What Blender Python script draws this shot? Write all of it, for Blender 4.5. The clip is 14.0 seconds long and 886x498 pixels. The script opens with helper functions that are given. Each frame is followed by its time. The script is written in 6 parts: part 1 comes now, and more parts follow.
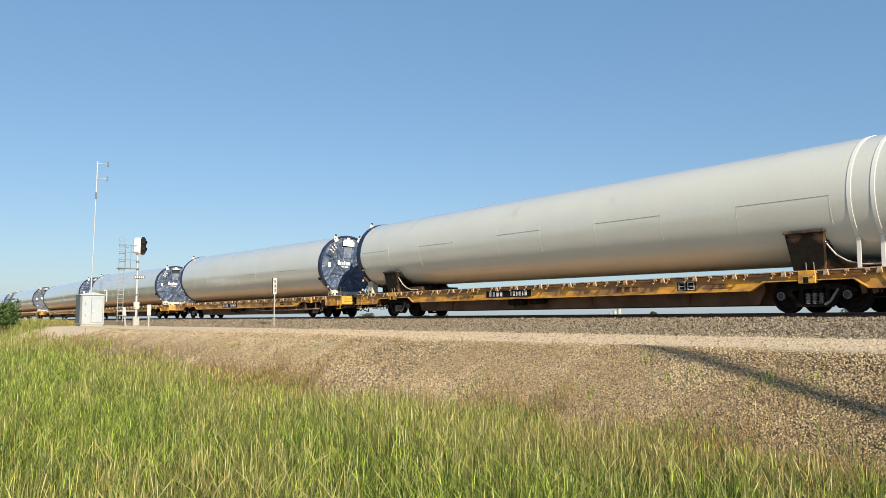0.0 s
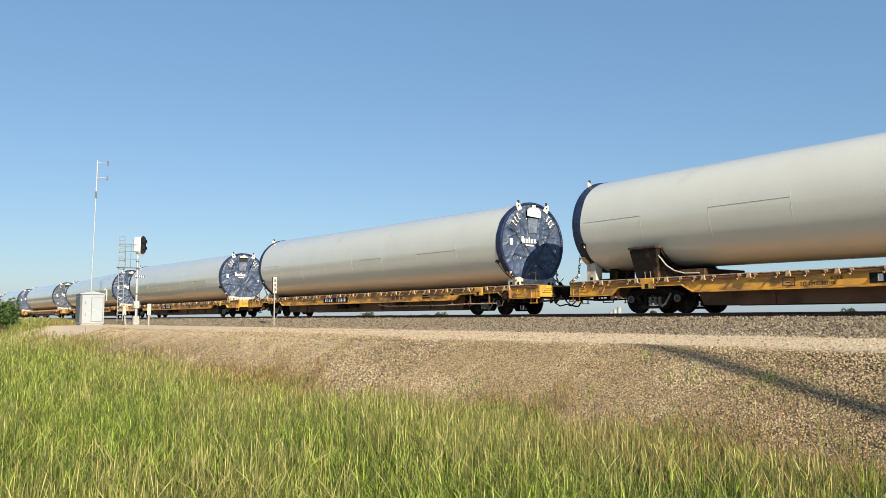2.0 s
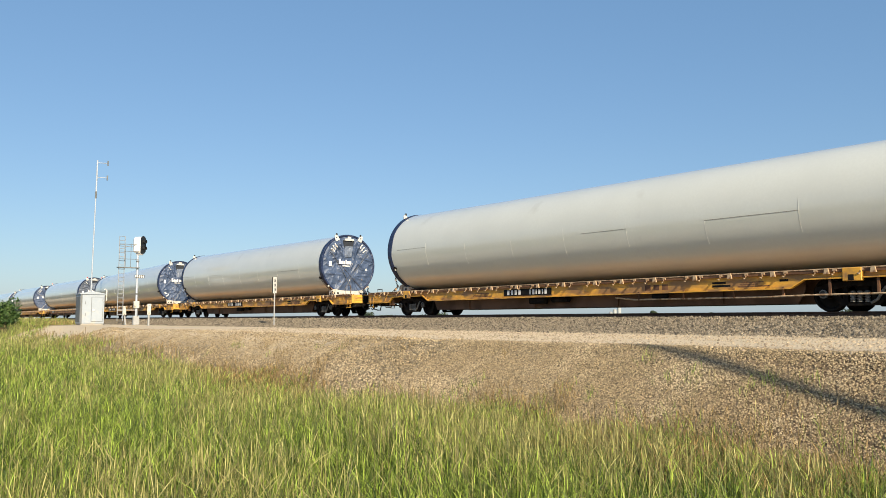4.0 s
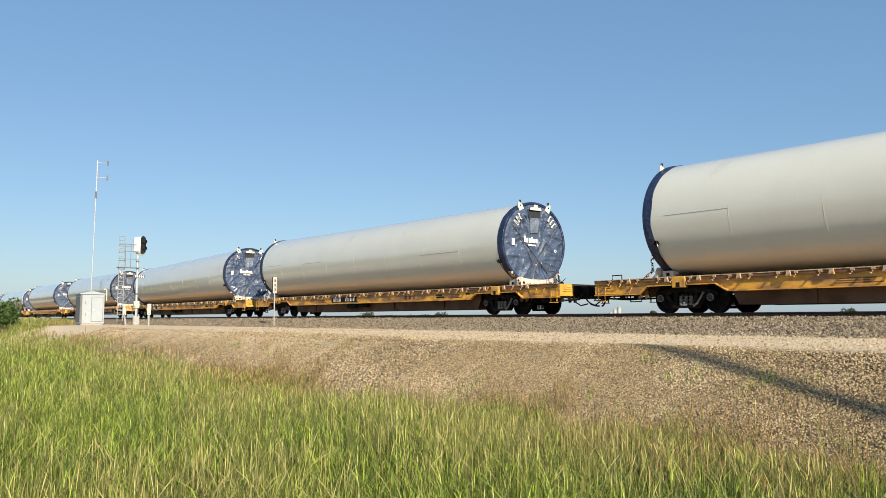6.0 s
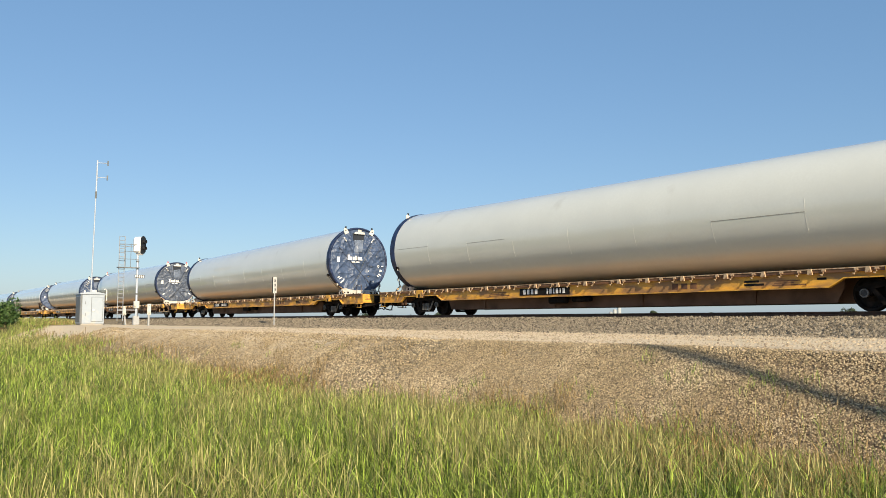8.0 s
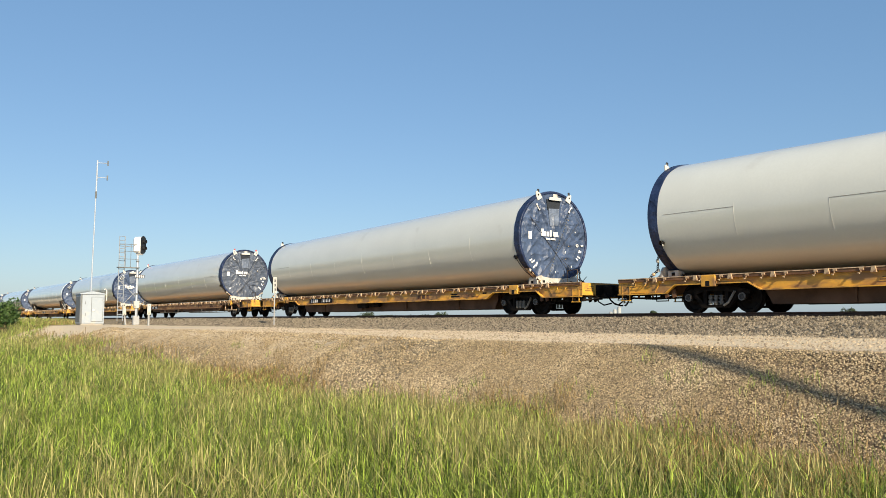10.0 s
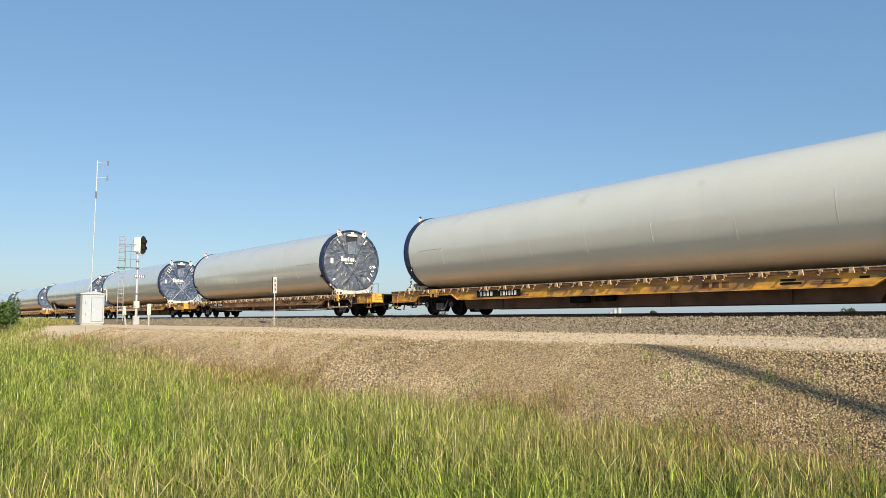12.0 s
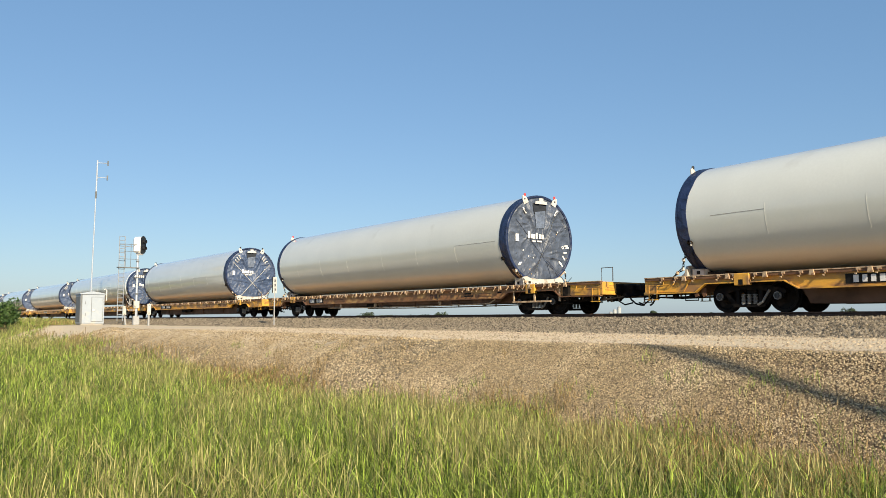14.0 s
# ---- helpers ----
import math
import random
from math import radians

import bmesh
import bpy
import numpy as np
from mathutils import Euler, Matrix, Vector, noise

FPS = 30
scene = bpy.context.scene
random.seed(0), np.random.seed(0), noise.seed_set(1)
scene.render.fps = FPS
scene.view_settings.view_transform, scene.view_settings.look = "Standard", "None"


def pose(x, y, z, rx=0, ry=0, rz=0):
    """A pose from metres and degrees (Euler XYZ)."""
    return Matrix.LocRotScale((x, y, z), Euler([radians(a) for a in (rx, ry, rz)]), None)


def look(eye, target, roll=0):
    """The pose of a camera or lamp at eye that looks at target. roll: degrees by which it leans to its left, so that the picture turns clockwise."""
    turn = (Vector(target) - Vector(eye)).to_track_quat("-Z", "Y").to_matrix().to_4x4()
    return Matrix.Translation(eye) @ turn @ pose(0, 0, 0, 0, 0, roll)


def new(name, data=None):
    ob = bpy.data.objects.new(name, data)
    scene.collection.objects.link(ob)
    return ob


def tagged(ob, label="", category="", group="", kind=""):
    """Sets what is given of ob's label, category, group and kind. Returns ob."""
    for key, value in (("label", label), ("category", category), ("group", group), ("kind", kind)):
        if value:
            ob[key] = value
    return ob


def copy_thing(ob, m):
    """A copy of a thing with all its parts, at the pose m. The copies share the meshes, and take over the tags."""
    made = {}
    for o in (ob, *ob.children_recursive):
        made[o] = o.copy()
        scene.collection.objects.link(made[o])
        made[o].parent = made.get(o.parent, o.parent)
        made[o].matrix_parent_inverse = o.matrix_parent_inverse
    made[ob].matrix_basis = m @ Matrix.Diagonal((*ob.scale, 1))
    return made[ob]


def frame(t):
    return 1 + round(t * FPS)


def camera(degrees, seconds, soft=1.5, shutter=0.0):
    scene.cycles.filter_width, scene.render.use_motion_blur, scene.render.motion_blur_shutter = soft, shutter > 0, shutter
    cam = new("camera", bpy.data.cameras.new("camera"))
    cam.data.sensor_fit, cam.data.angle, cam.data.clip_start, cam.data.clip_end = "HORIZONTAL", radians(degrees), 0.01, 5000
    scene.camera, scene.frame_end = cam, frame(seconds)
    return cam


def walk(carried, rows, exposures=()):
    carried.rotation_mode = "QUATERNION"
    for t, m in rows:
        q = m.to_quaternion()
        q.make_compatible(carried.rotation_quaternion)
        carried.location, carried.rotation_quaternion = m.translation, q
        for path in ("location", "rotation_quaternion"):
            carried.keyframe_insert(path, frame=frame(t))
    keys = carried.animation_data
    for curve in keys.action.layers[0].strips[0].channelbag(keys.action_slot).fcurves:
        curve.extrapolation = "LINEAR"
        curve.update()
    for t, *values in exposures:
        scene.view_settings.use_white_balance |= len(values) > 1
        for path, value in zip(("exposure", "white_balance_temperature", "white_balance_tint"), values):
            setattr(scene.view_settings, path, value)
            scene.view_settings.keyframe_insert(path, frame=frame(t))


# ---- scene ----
# World: X along the track (train runs to +X), Y away from the camera, z = 0 at the rail top.
SECONDS = 14.0
SPEED = 7.405          # m/s
TRACK_Y = 21.0
EYE = Vector((0, 0, -0.214))


def aim(heading, pitch):
    """Camera pose: heading in degrees from -X towards +Y, pitch up in degrees."""
    h, q = radians(heading), radians(pitch)
    way = Vector((-math.cos(h) * math.cos(q), math.sin(h) * math.cos(q), math.sin(q)))
    return look(EYE, EYE + way * 10)


cam = camera(57.5, SECONDS, soft=0.55)
walk(cam, [(0, aim(35.57, 5.08)), (0.5, aim(35.57, 5.02)), (7.0, aim(35.57, 5.02)), (14.0, aim(35.57, 5.02))],
     exposures=[(0, 0.485, 7000, 10), (14.0, 0.485, 7000, 10)])

# ---- light ----
SUN_WAY = Vector((0.89, -0.23, 0.42)).normalized()     # towards the sun
world = bpy.data.worlds.new("world")
scene.world = world
world.use_nodes = True
wn = world.node_tree.nodes
sky = wn.new("ShaderNodeTexSky")
sky.sky_type, sky.sun_disc = "NISHITA", False
sky.sun_elevation = math.asin(SUN_WAY.z)
sky.sun_rotation = math.atan2(SUN_WAY.x, SUN_WAY.y)
sky.air_density, sky.dust_density, sky.ozone_density = 1.0, 0.7, 3.0
wn["Background"].inputs["Strength"].default_value = 0.0886
haze = wn.new("ShaderNodeMix")          # thin even haze over the clear sky
haze.data_type = "RGBA"
haze.inputs[0].default_value = 0.38
haze.inputs[7].default_value = (1.38, 3.45, 6.75, 1)
world.node_tree.links.new(sky.outputs[0], haze.inputs[6])
world.node_tree.links.new(haze.outputs[2], wn["Background"].inputs["Color"])

sun = new("sun", bpy.data.lights.new("sun", "SUN"))
sun.data.energy, sun.data.angle, sun.data.color = 5.4, radians(0.55), (1.0, 0.89, 0.70)
sun.matrix_basis = look(SUN_WAY * 100, (0, 0, 0))


# ---- materials ----
def material(name, color, rough=0.6, metal=0.0, vary=0.12, scale=8.0, fine=60.0, bump=0.15, dirt=None,
             dirt_amount=0.4, dirt_scale=2.0, per_object=0.0, per_island=0.0, stretch=(1, 1, 1), hue=None, spec=0.5, deep=0.02, coat=0.0):
    """Principled surface with colour variation at two scales, optional dirt patches and fine relief."""
    m = bpy.data.materials.new(name)
    m.use_nodes = True
    nt = m.node_tree
    n, l = nt.nodes, nt.links
    bsdf = n["Principled BSDF"]
    bsdf.inputs["Coat Weight"].default_value, bsdf.inputs["Coat Roughness"].default_value = coat, 0.18
    bsdf.inputs["Roughness"].default_value = rough
    bsdf.inputs["Metallic"].default_value = metal
    bsdf.inputs["Specular IOR Level"].default_value = spec
    tc = n.new("ShaderNodeTexCoord")
    mp = n.new("ShaderNodeMapping")
    mp.inputs["Scale"].default_value = stretch
    l.new(tc.outputs["Object"], mp.inputs["Vector"])

    def noise_tex(s, detail=4):
        t = n.new("ShaderNodeTexNoise")
        t.inputs["Scale"].default_value, t.inputs["Detail"].default_value = s, detail
        l.new(mp.outputs[0], t.inputs["Vector"])
        return t.outputs["Fac"]

    def mix(fac, a, b, mode="MIX"):
        x = n.new("ShaderNodeMix")
        x.data_type, x.blend_type = "RGBA", mode
        for sock, val in ((x.inputs[0], fac), (x.inputs[6], a), (x.inputs[7], b)):
            if isinstance(val, (int, float)):
                sock.default_value = val
            elif isinstance(val, (tuple, list)):
                sock.default_value = (*val[:3], 1)
            else:
                l.new(val, sock)
        return x.outputs[2]

    def ramp(src, lo, hi, a=0.0, b=1.0):
        r = n.new("ShaderNodeMapRange")
        r.inputs[1].default_value, r.inputs[2].default_value = lo, hi
        r.inputs[3].default_value, r.inputs[4].default_value = a, b
        l.new(src, r.inputs[0])
        return r.outputs[0]

    lo = tuple(c * (1 - vary) for c in color)
    hi = tuple(min(1, c * (1 + vary)) for c in color)
    col = mix(ramp(noise_tex(scale), 0.3, 0.7), lo, hi)
    col = mix(ramp(noise_tex(fine, 2), 0.3, 0.7, 0, 0.5), col, tuple(c * (1 - 1.5 * vary) for c in color))
    if dirt:
        col = mix(ramp(noise_tex(dirt_scale, 6), 0.62 - 0.3 * dirt_amount, 0.80 - 0.3 * dirt_amount), col, dirt)
    if per_object or per_island:
        src = n.new("ShaderNodeObjectInfo").outputs["Random"] if per_object else n.new("ShaderNodeNewGeometry").outputs["Random Per Island"]
        k = per_object or per_island
        col = mix(1.0, col, mix(src, (1 - k,) * 3, (1 + k,) * 3), "MULTIPLY")
        if hue:
            col = mix(ramp(src, 0.55, 1.0), col, hue)
    l.new(col, bsdf.inputs["Base Color"])
    if bump:
        b = n.new("ShaderNodeBump")
        b.inputs["Strength"].default_value, b.inputs["Distance"].default_value = bump, deep
        l.new(noise_tex(fine, 3), b.inputs["Height"])
        l.new(b.outputs[0], bsdf.inputs["Normal"])
    return m


M = {
    "tower": material("tower_paint", (0.600, 0.620, 0.582), 0.17, vary=0.04, scale=0.6, fine=14, bump=0.01, dirt=(0.416, 0.400, 0.360), dirt_amount=0.0, dirt_scale=0.5, coat=0.6),
    "seam": material("seam_line", (0.592, 0.592, 0.552), 0.5, vary=0.05, bump=0),
    "seam_dark": material("seam_dark", (0.264, 0.256, 0.232), 0.7, vary=0.1, bump=0),
    "opening": material("opening_dark", (0.015, 0.02, 0.03), 0.8, vary=0.2),
    "strap": material("strap_webbing", (0.05, 0.06, 0.09), 0.7, vary=0.2),
    "white": material("white_paint", (0.541, 0.533, 0.508), 0.5, vary=0.06, dirt=(0.369, 0.328, 0.279), dirt_amount=0.25, dirt_scale=4),
    "post_sign": material("weathered_sign", (0.484, 0.484, 0.460), 0.6, vary=0.08),
    "post_white": material("weathered_white", (0.504, 0.495, 0.459), 0.7, vary=0.1, dirt=(0.270, 0.243, 0.198), dirt_amount=0.4, dirt_scale=4),
    "label": material("label_white", (0.722, 0.722, 0.714), 0.5, vary=0.03, bump=0),
    "red": material("red_paint", (0.55, 0.05, 0.05), 0.5),
    "cradle": material("black_cradle", (0.020, 0.016, 0.013), 0.75, spec=0.15, vary=0.3, dirt=(0.16, 0.09, 0.05), dirt_amount=0.3),
    "cradle_cap": material("cradle_cap", (0.060, 0.042, 0.032), 0.75, spec=0.2, vary=0.3, dirt=(0.20, 0.13, 0.08), dirt_amount=0.4, dirt_scale=3),
    # brown patches are dirt, strengthened to stand in for hook shadows as well
    "yellow": material("yellow_paint", (0.74, 0.395, 0.058), 0.55, vary=0.15, scale=1.5, fine=30, dirt=(0.30, 0.165, 0.065), dirt_amount=0.8, dirt_scale=2.2, stretch=(0.5, 1, 1.6), bump=0.08),
    "old_yellow": material("old_yellow_paint", (0.56, 0.33, 0.115), 0.65, vary=0.2, scale=1.5, fine=30, dirt=(0.26, 0.125, 0.05), dirt_amount=1.05, dirt_scale=2.6, stretch=(0.6, 1, 1.4), bump=0.12),
    "yellow_clean": material("yellow_paint_clean", (0.75, 0.39, 0.050), 0.5, vary=0.12, scale=2, fine=30, dirt=(0.30, 0.16, 0.06), dirt_amount=0.6, dirt_scale=2.5, bump=0.05),
    "rust": material("rusty_steel", (0.20, 0.095, 0.045), 0.8, vary=0.3, scale=3, fine=40, dirt=(0.10, 0.05, 0.03), dirt_amount=0.6, dirt_scale=2, bump=0.2),
    "deck": material("dusty_deck", (0.52, 0.25, 0.065), 0.85, vary=0.25, scale=2, fine=30, dirt=(0.24, 0.115, 0.045), dirt_amount=0.35, dirt_scale=1.5, bump=0.2),
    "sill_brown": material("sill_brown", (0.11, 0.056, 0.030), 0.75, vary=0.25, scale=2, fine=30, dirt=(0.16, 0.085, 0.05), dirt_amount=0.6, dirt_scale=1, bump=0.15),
    "hook": material("worn_hook", (0.60, 0.44, 0.28), 0.6, vary=0.3, scale=10, dirt=(0.22, 0.11, 0.05), dirt_amount=0.5, dirt_scale=8),
    "iron": material("truck_iron", (0.011, 0.009, 0.008), 0.8, spec=0.12, vary=0.35, scale=6, fine=40, dirt=(0.035, 0.025, 0.018), dirt_amount=0.3, dirt_scale=5, bump=0.2),
    "wheel": material("wheel_steel", (0.014, 0.012, 0.011), 0.75, spec=0.15, vary=0.3, dirt=(0.06, 0.04, 0.03), dirt_amount=0.3),
    "cap": material("bearing_steel", (0.05, 0.047, 0.044), 0.5, vary=0.3),
    "spring": material("spring_steel", (0.20, 0.19, 0.175), 0.5, vary=0.25),
    "plate": material("black_panel", (0.012, 0.012, 0.012), 0.7, spec=0.15, vary=0.2),
    "hose": material("rubber_hose", (0.012, 0.012, 0.012), 0.8, spec=0.1),
    "rail": material("rail_steel", (0.10, 0.055, 0.035), 0.75, vary=0.3, scale=4, bump=0.1),
    "rail_top": material("rail_top", (0.35, 0.33, 0.31), 0.3, metal=0.9, vary=0.1),
    "tie": material("timber_tie", (0.080, 0.060, 0.044), 0.9, vary=0.3, per_object=0.3),
    "galv": material("galvanised", (0.42, 0.47, 0.54), 0.45, metal=0.3, vary=0.1, scale=20),
    "cabinet": material("aluminium_cabinet", (0.335, 0.385, 0.450), 0.5, metal=0.15, vary=0.05, scale=4, dirt=(0.425, 0.416, 0.391), dirt_amount=0.2),
    "dark_galv": material("dull_galvanised", (0.16, 0.17, 0.18), 0.6, metal=0.3, vary=0.15, scale=12),
    "ladder": material("ladder_steel", (0.30, 0.33, 0.37), 0.5, metal=0.3, vary=0.12, scale=12),
    "concrete": material("concrete", (0.375, 0.352, 0.315), 0.9, vary=0.12),
    "black": material("black_paint", (0.015, 0.015, 0.016), 0.5),
    "grey": material("grey_paint", (0.320, 0.328, 0.336), 0.6),
    "wood": material("pole_wood", (0.16, 0.11, 0.075), 0.9, vary=0.3, stretch=(1, 1, 0.1)),
    "soil": material("soil", (0.150, 0.112, 0.068), 0.95, vary=0.3),
    "lens": material("signal_lens", (0.03, 0.03, 0.035), 0.15),
    "far_tree": material("far_tree", (0.048, 0.072, 0.036), 0.9, vary=0.35, scale=0.4, fine=2, bump=0, per_island=0.25),
    "far_wall": material("far_wall", (0.360, 0.384, 0.396), 0.6, vary=0.1, scale=0.5),
    "leaf": material("leaf", (0.044, 0.088, 0.024), 0.6, vary=0.3, scale=3, bump=0, per_island=0.4),
    "ballast": material("ballast_rock", (0.315, 0.262, 0.190), 0.9, vary=0.2, scale=12, fine=60, bump=0.3, per_island=0.85, hue=(0.055, 0.042, 0.030)),
    "road_stone": material("road_stone", (0.56, 0.445, 0.300), 0.9, vary=0.15, scale=12, fine=70, bump=0.2, per_island=0.55, hue=(0.21, 0.155, 0.105)),
    "stone": material("ballast_stone", (0.458, 0.348, 0.199), 0.9, vary=0.2, scale=12, fine=70, bump=0.3, per_island=0.72, hue=(0.150, 0.102, 0.060), dirt=(0.590, 0.468, 0.295), dirt_amount=0.42, dirt_scale=0.9),
}


def tarp_material(name, color, rough=0.47, deep=1.0, scale=1.0):
    """Crumpled woven tarpaulin: faceted folds at two sizes, fine weave, faded patches."""
    m = bpy.data.materials.new(name)
    m.use_nodes = True
    n, l = m.node_tree.nodes, m.node_tree.links
    bsdf = n["Principled BSDF"]
    bsdf.inputs["Roughness"].default_value = rough
    bsdf.inputs["Specular IOR Level"].default_value = 0.45
    tc = n.new("ShaderNodeTexCoord")
    warp = n.new("ShaderNodeTexNoise")
    warp.inputs["Scale"].default_value = 1.3 * scale
    l.new(tc.outputs["Object"], warp.inputs["Vector"])
    mix = n.new("ShaderNodeMix")
    mix.data_type = "RGBA"
    mix.inputs[0].default_value = 0.30
    l.new(tc.outputs["Object"], mix.inputs[6])
    l.new(warp.outputs["Color"], mix.inputs[7])
    before = None
    for k, far, power in ((1.7, 0.15, 0.75), (5.0, 0.072, 0.7), (14.0, 0.022, 0.5)):
        cell = n.new("ShaderNodeTexVoronoi")
        cell.inputs["Scale"].default_value = k * scale
        cell.inputs["Randomness"].default_value = 1.0
        l.new(mix.outputs[2], cell.inputs["Vector"])
        b = n.new("ShaderNodeBump")
        b.inputs["Strength"].default_value, b.inputs["Distance"].default_value = power, far * deep
        l.new(cell.outputs["Distance"], b.inputs["Height"])
        if before:
            l.new(before, b.inputs["Normal"])
        before = b.outputs[0]
    l.new(before, bsdf.inputs["Normal"])
    fade = n.new("ShaderNodeTexNoise")
    fade.inputs["Scale"].default_value, fade.inputs["Detail"].default_value = 3.0, 6
    l.new(tc.outputs["Object"], fade.inputs["Vector"])
    span = n.new("ShaderNodeMapRange")
    span.inputs[1].default_value, span.inputs[2].default_value = 0.38, 0.66
    l.new(fade.outputs["Fac"], span.inputs[0])
    tone = n.new("ShaderNodeMix")
    tone.data_type = "RGBA"
    tone.inputs[6].default_value = (*[c * 0.82 for c in color], 1)
    tone.inputs[7].default_value = (*[c * 1.22 + 0.004 for c in color], 1)
    l.new(span.outputs[0], tone.inputs[0])
    l.new(tone.outputs[2], bsdf.inputs["Base Color"])
    return m


M["tarp"] = tarp_material("blue_tarp", (0.050, 0.078, 0.145))
M["tarp_grey"] = tarp_material("slate_tarp", (0.066, 0.084, 0.122))
M["tarp_flap"] = tarp_material("flap_tarp", (0.120, 0.150, 0.210), rough=0.45, deep=0.6, scale=1.6)
M["sleeve"] = tarp_material("blue_sleeve", (0.011, 0.023, 0.068), rough=0.5, deep=0.55, scale=1.5)


# ---- mesh helpers ----
def part(name, bm, mat, parent=None, label="", smooth=False):
    """Links a bmesh as one mesh object, under a thing or a part."""
    bmesh.ops.recalc_face_normals(bm, faces=bm.faces)
    me = bpy.data.meshes.new(name)
    bm.to_mesh(me)
    bm.free()
    me.materials.append(mat)
    if smooth:
        me.polygons.foreach_set("use_smooth", [True] * len(me.polygons))
        me.set_sharp_from_angle(angle=radians(35))
    return place(name, me, parent, label)


def place(name, me, parent=None, label="", at=None):
    ob = new(name, me)
    if parent:
        ob.parent = parent
    if at is not None:
        ob.matrix_basis = at
    if label:
        ob["label"] = label
    return ob


def group(name, label, category, group_name="", at=None):
    ob = new(name)
    ob.empty_display_size = 0.2
    if at is not None:
        ob.matrix_basis = at
    return tagged(ob, label, category, group_name)


def box(bm, x0, x1, y0, y1, z0, z1, bevel=0.0):
    vs = [bm.verts.new((x, y, z)) for z in (z0, z1) for y in (y0, y1) for x in (x0, x1)]
    fs = [bm.faces.new([vs[i] for i in q]) for q in ((0, 2, 3, 1), (4, 5, 7, 6), (0, 1, 5, 4), (2, 6, 7, 3), (0, 4, 6, 2), (1, 3, 7, 5))]
    if bevel:
        edges = list({e for f in fs for e in f.edges})
        bmesh.ops.bevel(bm, geom=edges, offset=bevel, segments=1, affect="EDGES")


def boxed(*a, bevel=0.0):
    bm = bmesh.new()
    box(bm, *a, bevel=bevel)
    return bm


def slab_xz(bm, outline, y0, y1):
    """Extrude an x-z outline from y0 to y1."""
    a = [bm.verts.new((x, y0, z)) for x, z in outline]
    b = [bm.verts.new((x, y1, z)) for x, z in outline]
    n = len(outline)
    bm.faces.new(a)
    bm.faces.new(b[::-1])
    for i in range(n):
        bm.faces.new((a[i], b[i], b[(i + 1) % n], a[(i + 1) % n]))


def pipe(bm, pts, r, n=8, r_end=None):
    """Round bar along a polyline."""
    pts = [Vector(q) for q in pts]
    rings = []
    for i, q in enumerate(pts):
        d = (pts[min(i + 1, len(pts) - 1)] - pts[max(i - 1, 0)]).normalized()
        side = d.cross(Vector((0, 0, 1)) if abs(d.z) < 0.9 else Vector((1, 0, 0))).normalized()
        up = side.cross(d)
        rr = r if r_end is None else r + (r_end - r) * i / (len(pts) - 1)
        rings.append([bm.verts.new(q + (side * math.cos(2 * math.pi * k / n) + up * math.sin(2 * math.pi * k / n)) * rr) for k in range(n)])
    for a, b in zip(rings, rings[1:]):
        for k in range(n):
            bm.faces.new((a[k], a[(k + 1) % n], b[(k + 1) % n], b[k]))
    bm.faces.new(rings[0][::-1])
    bm.faces.new(rings[-1])


def piped(pts, r, n=8, r_end=None):
    bm = bmesh.new()
    pipe(bm, pts, r, n, r_end)
    return bm


def lathe(bm, profile, n=32, axis="y", closed=True):
    """Turn (along, radius) pairs round an axis."""
    rings = []
    for a, r in profile:
        ring = []
        for k in range(n):
            c, s = math.cos(2 * math.pi * k / n) * r, math.sin(2 * math.pi * k / n) * r
            ring.append(bm.verts.new({"x": (a, c, s), "y": (c, a, s), "z": (c, s, a)}[axis]))
        rings.append(ring)
    for a, b in zip(rings, rings[1:]):
        for k in range(n):
            bm.faces.new((a[k], a[(k + 1) % n], b[(k + 1) % n], b[k]))
    if closed:
        bm.faces.new(rings[0][::-1])
        bm.faces.new(rings[-1])


def smoothstep(a, b, x):
    t = np.clip((x - a) / (b - a), 0, 1)
    return t * t * (3 - 2 * t)


# ---- ground ----
def crest(x):
    """Edge of the gravel road, as Y."""
    return 10.1 + 0.35 * np.sin(x * 0.21 + 1) + 0.2 * np.sin(x * 0.53) + 0.8 * smoothstep(-25, -60, x)


def fine_wave(x, y):
    return (np.sin(1.7 * x + 0.6 * y) + np.sin(0.9 * y - 1.3 * x + 2) + np.sin(2.9 * x + 2.3 * y + 1) * 0.6) / 2.6


def height(x, y):
    """Ground level: track bed, road, embankment, ditch and fields."""
    x, y = np.asarray(x, float), np.asarray(y, float)
    c = crest(x)
    road = -0.58 - 0.008 * (17.0 - y)
    steep = 0.50 - 0.18 * smoothstep(-20, -34, x) + 0.10 * smoothstep(-7.2, -4.5, x)
    bank = -0.63 - steep * (c - y) + 0.04 * fine_wave(x * 0.8, y)
    low = -1.80 + 0.05 * fine_wave(x * 0.4, y * 0.4)
    d = np.clip((y - (c - 0.3)) / 0.6, 0, 1)
    near = bank * (1 - d) + road * d
    near = np.maximum(near, low) + 0.10 * np.exp(-((near - low) / 0.12) ** 2) * 0.5
    bed = np.clip(-0.155 - (19.45 - y) * 0.15, -0.62, -0.155)
    top = np.where(y > 16.0, np.maximum(bed, near), near)
    far = np.clip(-0.155 - (y - 22.6) * 0.35, -2.2, -0.155)
    z = np.where(y > 22.0, far, top)
    return z


